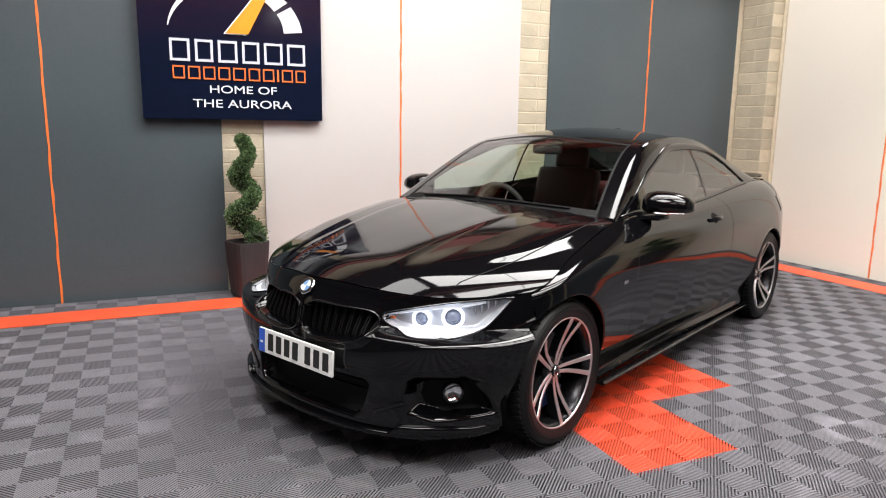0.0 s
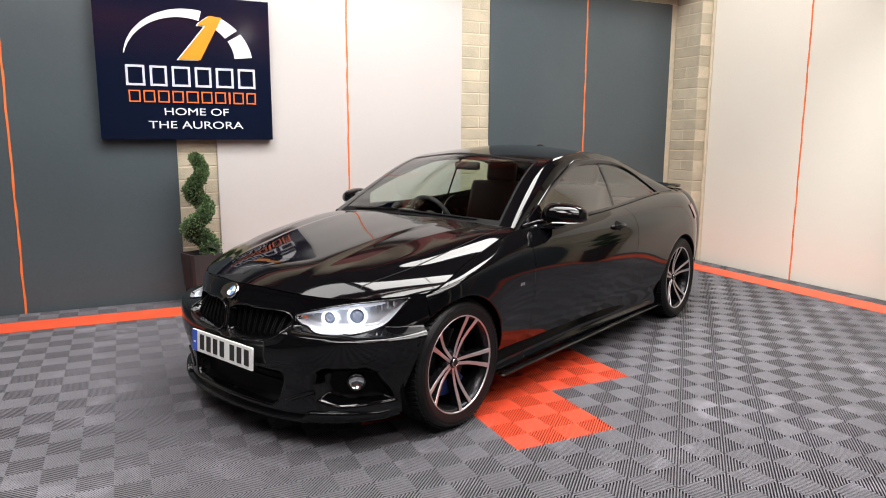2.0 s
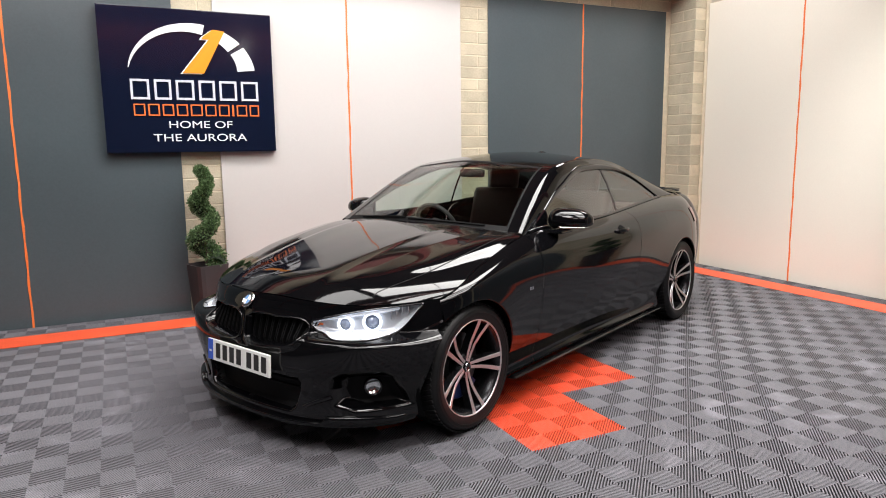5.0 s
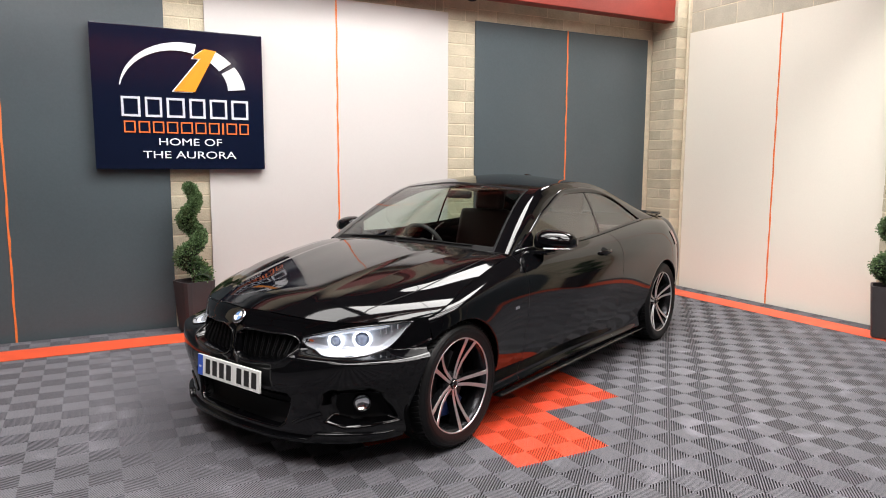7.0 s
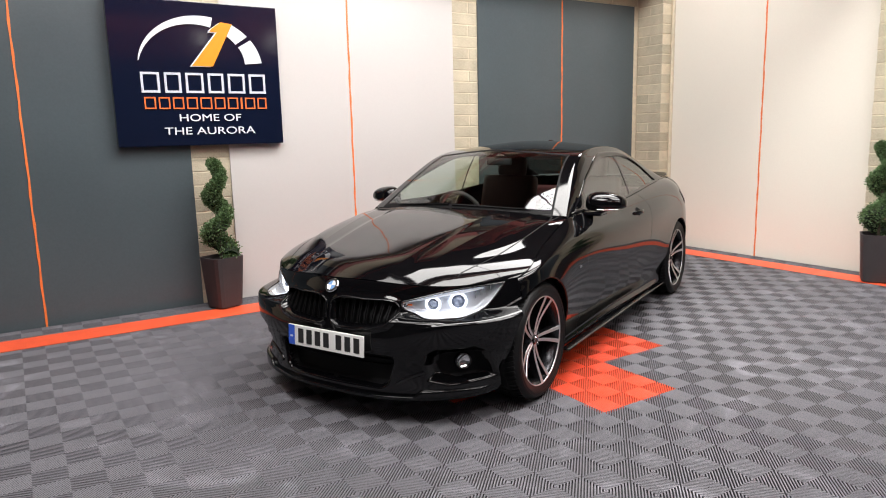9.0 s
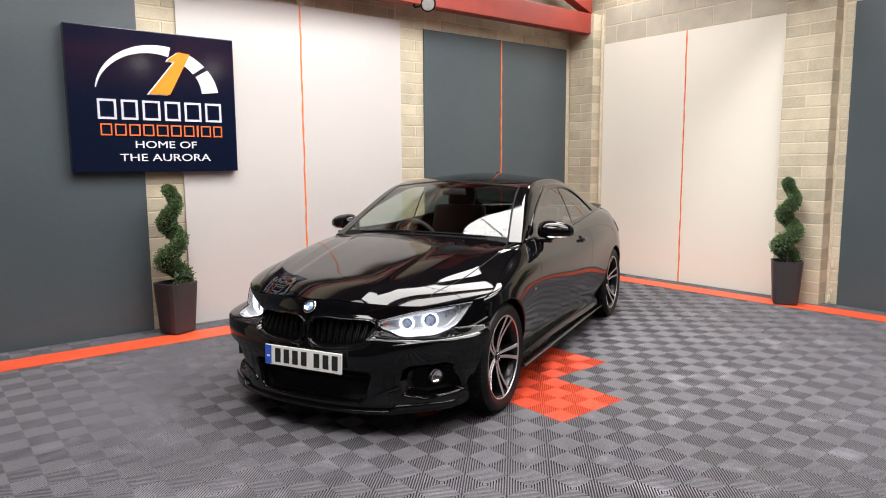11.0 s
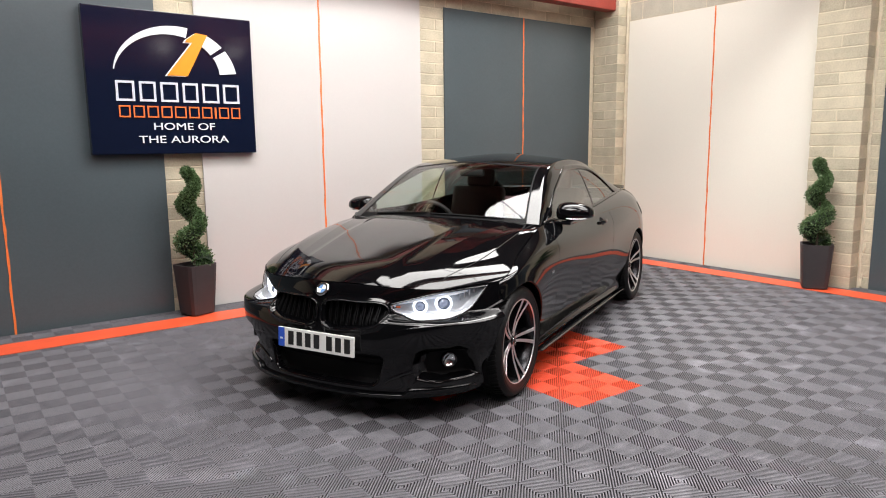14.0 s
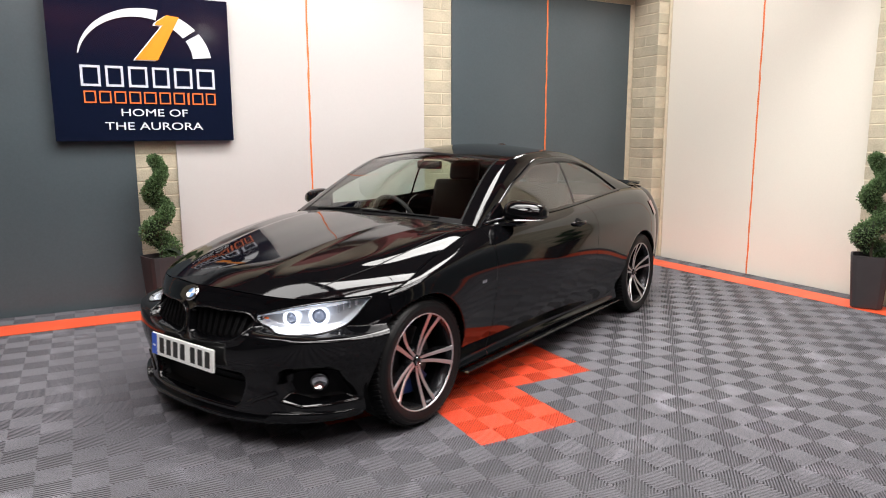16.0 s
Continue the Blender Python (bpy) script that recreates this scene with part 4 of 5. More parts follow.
# dark inner shell that closes the body from below and behind the arches
bm = bmesh.new()
add_box(bm, -WB + 0.40, -0.42, -0.80, 0.80, 0.19, 0.60)
add_box(bm, 0.40, 0.58, -0.50, 0.50, 0.17, 0.55)
add_box(bm, -0.45, 0.45, -0.52, 0.52, 0.22, 0.66)
add_box(bm, -WB - 0.42, -WB + 0.42, -0.54, 0.54, 0.22, 0.80)
add_box(bm, -3.50, -3.19, -0.70, 0.70, 0.24, 0.9)
part("underbody", bm, M_MATTE, car, "dark underside and wheel housings")


def make_liner(xh):
    bm = bmesh.new()
    rows = []
    for i in range(33):
        a = math.pi * (i / 32 * 1.3 - 0.15)
        r = ARCH + 0.015
        rows.append([(xh + r * math.cos(a), 0.50, HUB + r * math.sin(a)), (xh + r * math.cos(a), 0.835, HUB + r * math.sin(a))])
    add_grid(bm, rows)
    return bm


for xh in (0.0, -WB):
    body_part("arch_liner", lambda: make_liner(xh), M_MATTE)


# ---- wheels ----
def build_wheel(m):
    hub = new("wheel")
    hub.parent = car
    hub.matrix_local = m
    bm = bmesh.new()
    add_lathe(bm, [(0.242, -0.11), (0.262, -0.112), (0.295, -0.115), (0.310, -0.108), (0.321, -0.09), (0.3235, -0.06), (0.3235, 0.06), (0.321, 0.09), (0.310, 0.108),
                   (0.295, 0.115), (0.262, 0.112), (0.242, 0.104)], steps=72)
    for r in (0.30, 0.284):
        add_lathe(bm, [(r - 0.002, 0.113), (r, 0.1175), (r + 0.002, 0.113)], steps=72)
    part("tyre", skin(bm), M_RUBBER, hub, "low-profile black tyre", smooth=True)
    bm = bmesh.new()
    for i in range(72):
        a = 2 * math.pi * i / 72
        for s in (-1, 1):
            rot = Matrix.Rotation(a + 0.02 * s, 4, "Y")
            add_box(bm, -0.007, 0.007, s * 0.03 - 0.0 if s < 0 else 0.045, s * 0.03 + 0.05 if s < 0 else 0.104, 0.320, 0.3262, 0, rot @ Matrix.Rotation(0.35 * s, 4, "Z"))
    part("tread", bm, M_RUBBER, hub)
    bm = bmesh.new()
    add_lathe(bm, [(0.225, -0.10), (0.222, 0.02), (0.226, 0.085), (0.238, 0.100), (0.247, 0.103)], steps=72)
    part("rim", skin(bm), M_RIM, hub, "dark grey alloy rim barrel", smooth=True)
    bm = bmesh.new()
    add_lathe(bm, [(0.241, 0.102), (0.243, 0.107), (0.247, 0.108), (0.249, 0.104)], steps=72)
    part("rim_edge", bm, M_ALLOY, hub, "bright machined rim edge", smooth=True)
    bm = bmesh.new()
    add_lathe(bm, [(0.0, 0.058), (0.034, 0.058), (0.056, 0.052), (0.066, 0.036), (0.070, 0.0)], steps=40)
    part("hub_centre", skin(bm), M_RIM, hub, smooth=True)
    # five double spokes: dark flanks and a bright machined face
    for i in range(5):
        for s in (-1, 1):
            prof = [(0.026, 0.0090 * s, 0.060, 0.0080), (0.07, 0.0125 * s, 0.060, 0.0086), (0.12, 0.0175 * s, 0.066, 0.0094), (0.17, 0.0255 * s, 0.080, 0.0104), (0.215, 0.0350 * s, 0.096, 0.0116), (0.243, 0.0415 * s, 0.105, 0.0132)]
            rot = Matrix.Rotation(2 * math.pi * i / 5 - 0.42, 4, "Y")
            bm = bmesh.new()
            rows = []
            for r, c, d, h in prof:
                rows.append([rot @ Vector(p) for p in ((c - h - 0.005, d - 0.040, r), (c - h, d - 0.002, r), (c + h, d - 0.002, r), (c + h + 0.005, d - 0.040, r))])
            add_grid(bm, rows)
            bmesh.ops.recalc_face_normals(bm, faces=bm.faces)
            part("spoke", bm, M_RIM, hub)
            bm = bmesh.new()
            rows = []
            for r, c, d, h in prof:
                g = h * 0.86
                rows.append([rot @ Vector(p) for p in ((c - h, d - 0.003, r), (c - g, d, r), (c + g, d, r), (c + h, d - 0.003, r))])
            add_grid(bm, rows)
            bmesh.ops.recalc_face_normals(bm, faces=bm.faces)
            part("spoke_face", bm, M_ALLOY, hub, "bright machined spoke face")
    for i in range(5):
        a = 2 * math.pi * i / 5 - 0.42 + math.pi / 5
        bm = bmesh.new()
        add_lathe(bm, [(0.0, 0.066), (0.006, 0.066), (0.0075, 0.062), (0.0075, 0.045)], steps=6, m=Matrix.Translation((0.052 * math.sin(a), 0, 0.052 * math.cos(a))))
        part("wheel_bolt", bm, M_DISC, hub)
    bm = bmesh.new()
    add_lathe(bm, [(0.0, 0.072), (0.019, 0.071), (0.025, 0.067), (0.025, 0.06)], steps=32)
    part("hub_cap", skin(bm), M_GLOSS, hub, "round black and silver hub cap", smooth=True)
    bm = bmesh.new()
    add_lathe(bm, [(0.018, 0.0715), (0.019, 0.0730), (0.021, 0.0730), (0.022, 0.0710)], steps=32)
    part("cap_ring", bm, M_CHROME, hub, smooth=True)
    bm = bmesh.new()
    add_lathe(bm, [(0.07, 0.0), (0.165, 0.0), (0.165, -0.028), (0.07, -0.028)], steps=48)
    part("brake_disc", skin(bm), M_DISC, hub, "steel brake disc")
    bm = bmesh.new()
    add_lathe(bm, [(0.10, 0.022), (0.172, 0.022), (0.18, 0.012), (0.18, -0.04), (0.10, -0.04)], steps=20, arc=0.22, m=Matrix.Rotation(2.4, 4, "Y"))
    part("brake_caliper", bm, M_CALIPER, hub, "dark blue brake caliper")
    for piece in hub.children:
        piece.data.transform(Matrix.Scale(1.013, 4))
    return hub


first_wheel = build_wheel(pose(0, 0.772, HUB))
for px, py, turn in ((-WB, 0.785, 0), (0, -0.772, 180), (-WB, -0.785, 180)):
    w = copy_thing(first_wheel, pose(px, py, HUB, 0, 23 * (1 if px else 0), turn))
    w.parent = car


# ---- front details of the car ----
def on_nose(y, z, out=0.0):
    """A point of the front face at lateral y and height z, moved out by some metres."""
    x, yy, _ = nose.by_y(abs(y), z)
    cx, cy = way_out(abs(y))
    p = Vector((x + out * cx, yy + out * cy, z))
    if y < 0:
        p.y = -p.y
    return p


def poly_curve(pts, n):
    t = [0.0]
    for a, b in zip(pts, pts[1:]):
        t.append(t[-1] + math.hypot(b[0] - a[0], b[1] - a[1]))
    fy, fz = spline(t, [p[0] for p in pts]), spline(t, [p[1] for p in pts])
    return [(fy(t[-1] * i / n), fz(t[-1] * i / n)) for i in range(n + 1)]


def frame_at(y, z, depth):
    """A pose on the nose whose y axis points out of the car."""
    p = on_nose(y, z, depth)
    cx, cy = way_out(abs(y))
    d = Vector((cx, cy if y > 0 else -cy, 0)).normalized()
    s = Vector((0, 0, 1)).cross(d)
    return Matrix(((s.x, d.x, 0, p.x), (s.y, d.y, 0, p.y), (s.z, d.z, 1, p.z), (0, 0, 0, 1)))


def build_headlamp(side):
    lamp = new("headlamp")
    lamp.parent = car
    tagged(lamp, "lit white headlamp with two ring lights")
    up, low = poly_curve(LAMP_UP, 60), poly_curve(LAMP_LOW, 60)
    bm = bmesh.new()
    rows = []
    for a, b in zip(up, low):
        row = []
        for k in range(25):
            y, z = lerp(a[0], b[0], k / 24), lerp(a[1], b[1], k / 24)
            row.append(on_nose(y, z, 0.0015 - 0.045 * sstep(-0.002, 0.012, inside(y, z, LAMP))))
        rows.append(row)
    add_grid(bm, rows)
    skin(bm)
    if sum(f.normal.x for f in bm.faces) < 0:
        bmesh.ops.reverse_faces(bm, faces=bm.faces)
    if side < 0:
        mirror_bm(bm)
    part("reflector", bm, M_LAMPBOWL, lamp, "silver reflector bowl", smooth=True)
    bm = bmesh.new()
    add_grid(bm, [[on_nose(lerp(a[0], b[0], k / 12), lerp(a[1], b[1], k / 12), 0.002) for k in range(13)] for a, b in zip(up, low)])
    skin(bm)
    if sum(f.normal.x for f in bm.faces) < 0:
        bmesh.ops.reverse_faces(bm, faces=bm.faces)
    if side < 0:
        mirror_bm(bm)
    lens = part("lens", bm, M_LENS, lamp, "clear headlamp lens", smooth=True)
    lens.visible_shadow = False
    bm = bmesh.new()
    add_tube(bm, [on_nose(side * y, z, 0.001) for y, z in up + low[::-1]], 0.0045, 8, closed=True)
    part("bezel_frame", bm, M_GLOSS, lamp, "thin black lamp edge", smooth=True)
    # light guide: a bright brow along the upper edge
    bm = bmesh.new()
    rows = []
    for (ya, za), (yb, zb) in zip(up[4:50], low[4:50]):
        rows.append([on_nose(lerp(ya, yb, k) * side, lerp(za, zb, k), o) for k, o in ((0.08, -0.012), (0.13, -0.006), (0.19, -0.012))])
    add_grid(bm, rows)
    part("light_guide", bm, M_DRL, lamp, "glowing white light guide", smooth=True)
    bm = bmesh.new()
    rows = []
    for (ya, za), (yb, zb) in zip(up[6:48], low[6:48]):
        rows.append([on_nose(lerp(ya, yb, k) * side, lerp(za, zb, k), o) for k, o in ((0.93, -0.014), (0.96, -0.009), (0.985, -0.012))])
    add_grid(bm, rows)
    part("light_guide", bm, M_DRL, lamp, "glowing white light guide", smooth=True)
    for y, z, r in ((0.530, 0.619, 0.032), (0.640, 0.629, 0.038)):
        m = frame_at(y * side, z, -0.026)
        bm = bmesh.new()
        add_lathe(bm, [(r + 0.009, -0.004), (r + 0.007, 0.005), (r, 0.006), (r - 0.003, -0.004)], steps=40, m=m)
        part("ring_light", bm, M_RING, lamp, "glowing ring light", smooth=True)
        bm = bmesh.new()
        add_lathe(bm, [(r - 0.003, -0.002), (r * 0.72, -0.016), (r * 0.70, -0.016)], steps=32, m=m)
        part("bezel", bm, M_CHROME, lamp, smooth=True)
        bm = bmesh.new()
        q = r * 0.72
        add_lathe(bm, [(0.0, 0.004), (q * 0.45, 0.001), (q * 0.8, -0.006), (q, -0.016)], steps=32, m=m)
        part("projector", skin(bm), M_PROJECTOR, lamp, "dark glass projector", smooth=True)
    for k in range(4):
        y = 0.705 + 0.018 * k
        m = frame_at(y * side, 0.664 + 0.009 * k, -0.030)
        bm = bmesh.new()
        add_box(bm, -0.003, 0.003, -0.01, 0.012, -0.022 + 0.002 * k, 0.016, 0, m)
        part("fin", bm, M_CHROME, lamp)
    m = frame_at(0.425 * side, 0.622, -0.016)
    bm = bmesh.new()
    add_box(bm, -0.012, 0.012, -0.006, 0.002, -0.006, 0.003, 0.001, m)
    part("side_reflector", bm, M_SIGNRED, lamp, "small orange reflector")
    return lamp


for side in (1, -1):
    build_headlamp(side)


def build_kidney(side):
    g = new("kidney_grille")
    g.parent = car
    tagged(g, "gloss black double-slat kidney grille")
    pts = KIDNEY + KIDNEY[:1]
    path = [on_nose(side * y, z, 0.008) for y, z in poly_curve(pts, 60)[:-1]]
    bm = bmesh.new()
    add_tube(bm, path, 0.0045, 8, closed=True)
    part("surround", bm, M_GLOSS, g, "gloss black grille surround", smooth=True)
    for k in range(9):
        y = 0.056 + 0.040 * k
        top = max((z for z in np.linspace(0.5, 0.68, 60) if inside(y, z, KIDNEY) > 0.006), default=None)
        low = min((z for z in np.linspace(0.5, 0.68, 60) if inside(y, z, KIDNEY) > 0.006), default=None)
        if top is None:
            continue
        for d in (-0.0055, 0.0055):
            bm = bmesh.new()
            rows = []
            for i in range(9):
                z = lerp(low, top, i / 8)
                o = -0.022 - 0.010 * (i / 8 < 0.1)
                rows.append([on_nose(side * (y + d + e), low, q).lerp(on_nose(side * (y + d + e), top, q), i / 8) for e, q in ((-0.0028, -0.045), (-0.0028, o), (0.0028, o), (0.0028, -0.045))])
            add_grid(bm, rows)
            part("slat", bm, M_MATTE, g)


for side in (1, -1):
    build_kidney(side)

# roundel on the nose
def build_roundel(name, m, r, parent):
    b = new(name)
    b.parent = parent
    b.matrix_local = m
    bm = bmesh.new()
    add_lathe(bm, [(r * 0.62, 0.003), (r * 0.66, 0.006), (r * 0.95, 0.005), (r, 0.0)], steps=36)
    part("ring", bm, M_CHROME, b, "bright ring", smooth=True)
    bm = bmesh.new()
    add_lathe(bm, [(r * 0.68, 0.0062), (r * 0.93, 0.0056)], steps=36)
    part("band", bm, M_BLACKINK, b)
    for q in range(4):
        bm = bmesh.new()
        add_lathe(bm, [(0.0005, 0.0046), (r * 0.62, 0.0038)], steps=9, arc=0.25, m=Matrix.Rotation(q * math.pi / 2, 4, "Y"))
        part("quadrant", bm, M_BADGEBLUE if q % 2 else M_SIGNWHITE, b)
    return tagged(b, "round blue and white emblem")


m = frame_at(0.0001, 0.702, 0.004)
tilt = Matrix.Rotation(radians(38), 4, "X")
build_roundel("nose_emblem", m @ tilt, 0.041, car)

# number plate
plate = new("number_plate")
plate.parent = car
plate.matrix_local = pose(0.797, 0, 0.423, 0, -3, 0)
tagged(plate, "white front number plate with a blue strip")
part("backing", box(-0.012, 0.0, -0.26, 0.26, -0.0555, 0.0555, 0.003), M_PLATEWHITE, plate)
part("blue_strip", box(-0.004, 0.001, -0.258, -0.214, -0.0535, 0.0535), M_PLATEBLUE, plate, "blue strip at the plate's end")
for y in (-0.168, -0.108, -0.048, 0.012, 0.098, 0.158, 0.218):
    part("plate_bar", box(-0.001, 0.0016, y - 0.019, y + 0.019, -0.038, 0.040), M_BLACKINK, plate, "plain black bar")
part("strip_mark", box(0.0, 0.0016, -0.246, -0.226, -0.012, -0.002), M_PLATEWHITE, plate)

# lower intake slats
for k in range(2):
    z = 0.300 + 0.034 * k
    bm = bmesh.new()
    rows = []
    for i in range(25):
        y = lerp(-0.35, 0.35, i / 24)
        rows.append([on_nose(y, z - 0.005, -0.07), on_nose(y, z - 0.003, -0.056), on_nose(y, z + 0.003, -0.056), on_nose(y, z + 0.005, -0.07)])
    add_grid(bm, rows)
    part("intake_slat", bm, M_MATTE, car)

# fog lamps
for side in (1, -1):
    fog = new("fog_lamp")
    fog.parent = car
    tagged(fog, "small round fog lamp in a black surround")
    m = frame_at(0.716 * side, 0.346, -0.036)
    bm = bmesh.new()
    add_lathe(bm, [(0.034, 0.0), (0.037, 0.012), (0.042, 0.010), (0.045, -0.01)], steps=32, m=m)
    part("surround", bm, M_GLOSS, fog, smooth=True)
    bm = bmesh.new()
    add_lathe(bm, [(0.0, -0.014), (0.02, -0.010), (0.037, 0.004)], steps=32, m=m)
    part("reflector", bm, M_CHROME, fog, smooth=True)
    bm = bmesh.new()
    add_lathe(bm, [(0.0, 0.010), (0.025, 0.008), (0.037, 0.004)], steps=32, m=m)
    part("lens", bm, M_LENS, fog, smooth=True).visible_shadow = False
    # fin that rises from the lip beside the intake
    bm = bmesh.new()
    rows = []
    for i in range(15):
        k = i / 14
        y, z = lerp(0.395, 0.535, k), lerp(0.236, 0.300, k ** 0.8)
        rows.append([on_nose(side * y, z, -0.05), on_nose(side * y, z + 0.003, 0.004), on_nose(side * (y + 0.006), z - 0.006, 0.008), on_nose(side * (y + 0.010), z - 0.016, 0.002), on_nose(side * (y + 0.02), z - 0.03, -0.05)])
    add_grid(bm, rows)
    bmesh.ops.recalc_face_normals(bm, faces=bm.faces)
    part("bumper_fin", bm, M_GLOSS, car, smooth=True)


# splitter round the foot of the bumper
def make_splitter():
    bm = bmesh.new()
    rows = []
    for i in range(81):
        k = i / 80 * 0.985
        x, y, _ = nose.at(0.170, k)
        cx, cy = way_out(y)
        o = 0.026 * (1 - 0.75 * sstep(0.86, 1.0, k))
        z = 0.156 + 0.012 * sstep(0.3, 0.9, k)
        top = z + 0.010 + 0.030 * sstep(0.490, 0.520, y) * (1 - 0.4 * sstep(0.62, 0.80, y))
        rows.append([(x - 0.03 * cx, y - 0.03 * cy, top + 0.006), (x + (o - 0.010) * cx, y + (o - 0.010) * cy, top + 0.002), (x + (o - 0.002) * cx, y + (o - 0.002) * cy, top),
                     (x + o * cx, y + o * cy, top - 0.003), (x + o * cx, y + o * cy, z - 0.004), (x + (o - 0.004) * cx, y + (o - 0.004) * cy, z - 0.010), (x - 0.06 * cx, y - 0.06 * cy, z - 0.010)])
    add_grid(bm, rows)
    return bm


bm = make_splitter()
both(bm)
skin(bm)
part("front_splitter", bm, M_PAINT, car, "gloss black front splitter", smooth=True)


def make_skirt():
    bm = bmesh.new()
    rows = []
    for i in range(31):
        x = lerp(-ARCH - 0.03, -WB + ARCH + 0.02, i / 30)
        rows.append([(x, 0.862, 0.176), (x, 0.884, 0.172), (x, 0.886, 0.168), (x, 0.882, 0.162), (x, 0.82, 0.160)])
    add_grid(bm, rows)
    return bm


body_part("side_skirt", make_skirt, M_GLOSS, "gloss black side skirt blade")


# ---- mirrors, handles, wipers ----
def build_mirror(side):
    mi = new("door_mirror")
    mi.parent = car
    tagged(mi, "gloss black door mirror with a clear indicator strip")
    bm = bmesh.new()
    rows = []
    for i in range(17):
        a = math.pi * i / 16
        row = []
        for k in range(33):
            b = 2 * math.pi * k / 32
            sx, sy, sz = math.sin(a) ** 0.55 * math.copysign(abs(math.cos(b)) ** 0.8, math.cos(b)), -math.cos(a), math.sin(a) ** 0.55 * math.copysign(abs(math.sin(b)) ** 0.8, math.sin(b))
            px = 0.105 * sx if sx > 0 else 0.055 * sx
            y = 0.902 + 0.122 * math.copysign(abs(sy) ** 0.85, sy)
            z = 0.996 + (0.078 if sz > 0 else 0.042) * sz * (1 - 0.22 * sy)
            row.append((-0.965 + px - 0.22 * (y - 0.9), y, z))
        rows.append(row)
    add_grid(bm, rows)
    skin(bm)
    part("shell", bm if side > 0 else mirror_bm(bm), M_PAINT, mi, smooth=True)
    bm = bmesh.new()
    rows = []
    for i in range(13):
        b = lerp(-0.2, 0.95, i / 12)
        y = 0.902 + 0.124 * math.sin(b * 1.25)
        x = -0.965 + 0.108 * math.cos(b * 1.3) - 0.22 * (y - 0.9)
        rows.append([(x, y, 0.965), (x + 0.004, y + 0.002, 0.968), (x, y, 0.971)])
    add_grid(bm, rows)
    part("indicator", bm if side > 0 else mirror_bm(bm), M_CHROME, mi, "clear indicator strip", smooth=True)
    bm = bmesh.new()
    add_box(bm, -0.98, -0.85, 0.755, 0.90, 0.928, 0.950, 0.008)
    part("arm", bm if side > 0 else mirror_bm(bm), M_GLOSS, mi)
    bm = bmesh.new()
    add_prism(bm, [(-0.72, 0.945), (-0.93, 0.948), (-0.93, 1.02), (-0.90, 1.06)], 0.742, 0.756)
    bmesh.ops.recalc_face_normals(bm, faces=bm.faces)
    part("sail_panel", bm if side > 0 else mirror_bm(bm), M_GLOSS, mi)
    bm = bmesh.new()
    add_box(bm, -1.018, -1.012, 0.81, 0.985, 0.955, 1.040, 0.003)
    part("mirror_glass", bm if side > 0 else mirror_bm(bm), M_CHROME, mi)


for side in (1, -1):
    build_mirror(side)


def flank_y(x, z):
    fy, fz, t = flank_curve(x)
    a, b = 0.0, t[-1]
    for _ in range(40):
        c = (a + b) / 2
        if fz(c) < z:
            a = c
        else:
            b = c
    return fy(b)


for side in (1, -1):
    h = new("door_handle")
    h.parent = car
    hx, hz = -1.715, 0.866
    hy = flank_y(hx, hz)
    bm = bmesh.new()
    rows = []
    for i in range(17):
        k = i / 16
        x = hx + lerp(0.10, -0.10, k)
        r = 0.011 * math.sin(math.pi * min(0.98, max(0.02, k))) ** 0.3
        o = 0.030 * math.sin(math.pi * k) ** 0.5
        rows.append([(x, flank_y(x, hz) - 0.004 + o + r * math.cos(2 * math.pi * q / 10), hz + 1.4 * r * math.sin(2 * math.pi * q / 10)) for q in range(11)])
    add_grid(bm, rows)
    part("grip", bm if side > 0 else mirror_bm(bm), M_PAINT, h, smooth=True)
    bm = bmesh.new()
    rows = []
    for i in range(13):
        x = hx + lerp(0.055, -0.055, i / 12)
        rows.append([(x, flank_y(x, hz + d * math.sin(math.pi * (i + 0.5) / 13)) + 0.0015, hz + d * math.sin(math.pi * (i + 0.5) / 13)) for d in (-0.030, 0.0, 0.030)])
    add_grid(bm, rows)
    part("cup", bm if side > 0 else mirror_bm(bm), M_MATTE, h, smooth=True)
    bm = bmesh.new()
    for k in range(3):
        x = -0.505 - 0.015 * k
        y = flank_y(x, 0.660)
        add_box(bm, x - 0.006, x + 0.005, y - 0.002, y + 0.003, 0.651, 0.668)
    part("wing_mark", bm if side > 0 else mirror_bm(bm), M_CHROME, car, "small plain silver mark on the wing")


def screen_pt(x_share, s, up):
    p = top_at(s, abs(x_share))
    if x_share < 0:
        p.y = -p.y
    return p + Vector((0.006, 0, up))


for a0, a1, s0, s1 in ((-0.66, -0.04, 0.010, 0.016), (0.0, 0.70, 0.012, 0.014)):
    bm = bmesh.new()
    add_tube(bm, [screen_pt(lerp(a0, a1, k / 8), lerp(s0, s1, k / 8), 0.006) for k in range(9)], 0.006, 6)
    part("wiper_blade", bm, M_MATTE, car, "black wiper blade")
bm = bmesh.new()
rows = []
for i in range(9):
    k = i / 8
    x = lerp(-2.02, -2.20, k)
    w = 0.026 * math.sin(math.pi * min(1, k + 0.05)) ** 0.5
    hgt = 0.026 * math.sin(math.pi * min(1.0, k * 0.9 + 0.1)) ** 1.2
    zz = top_z(0.66) - 0.006
    rows.append([(x, -w, zz), (x, -0.006, zz + hgt), (x, 0.006, zz + hgt), (x, w, zz)])
add_grid(bm, rows)
part("roof_fin", bm, M_PAINT, car, smooth=True)

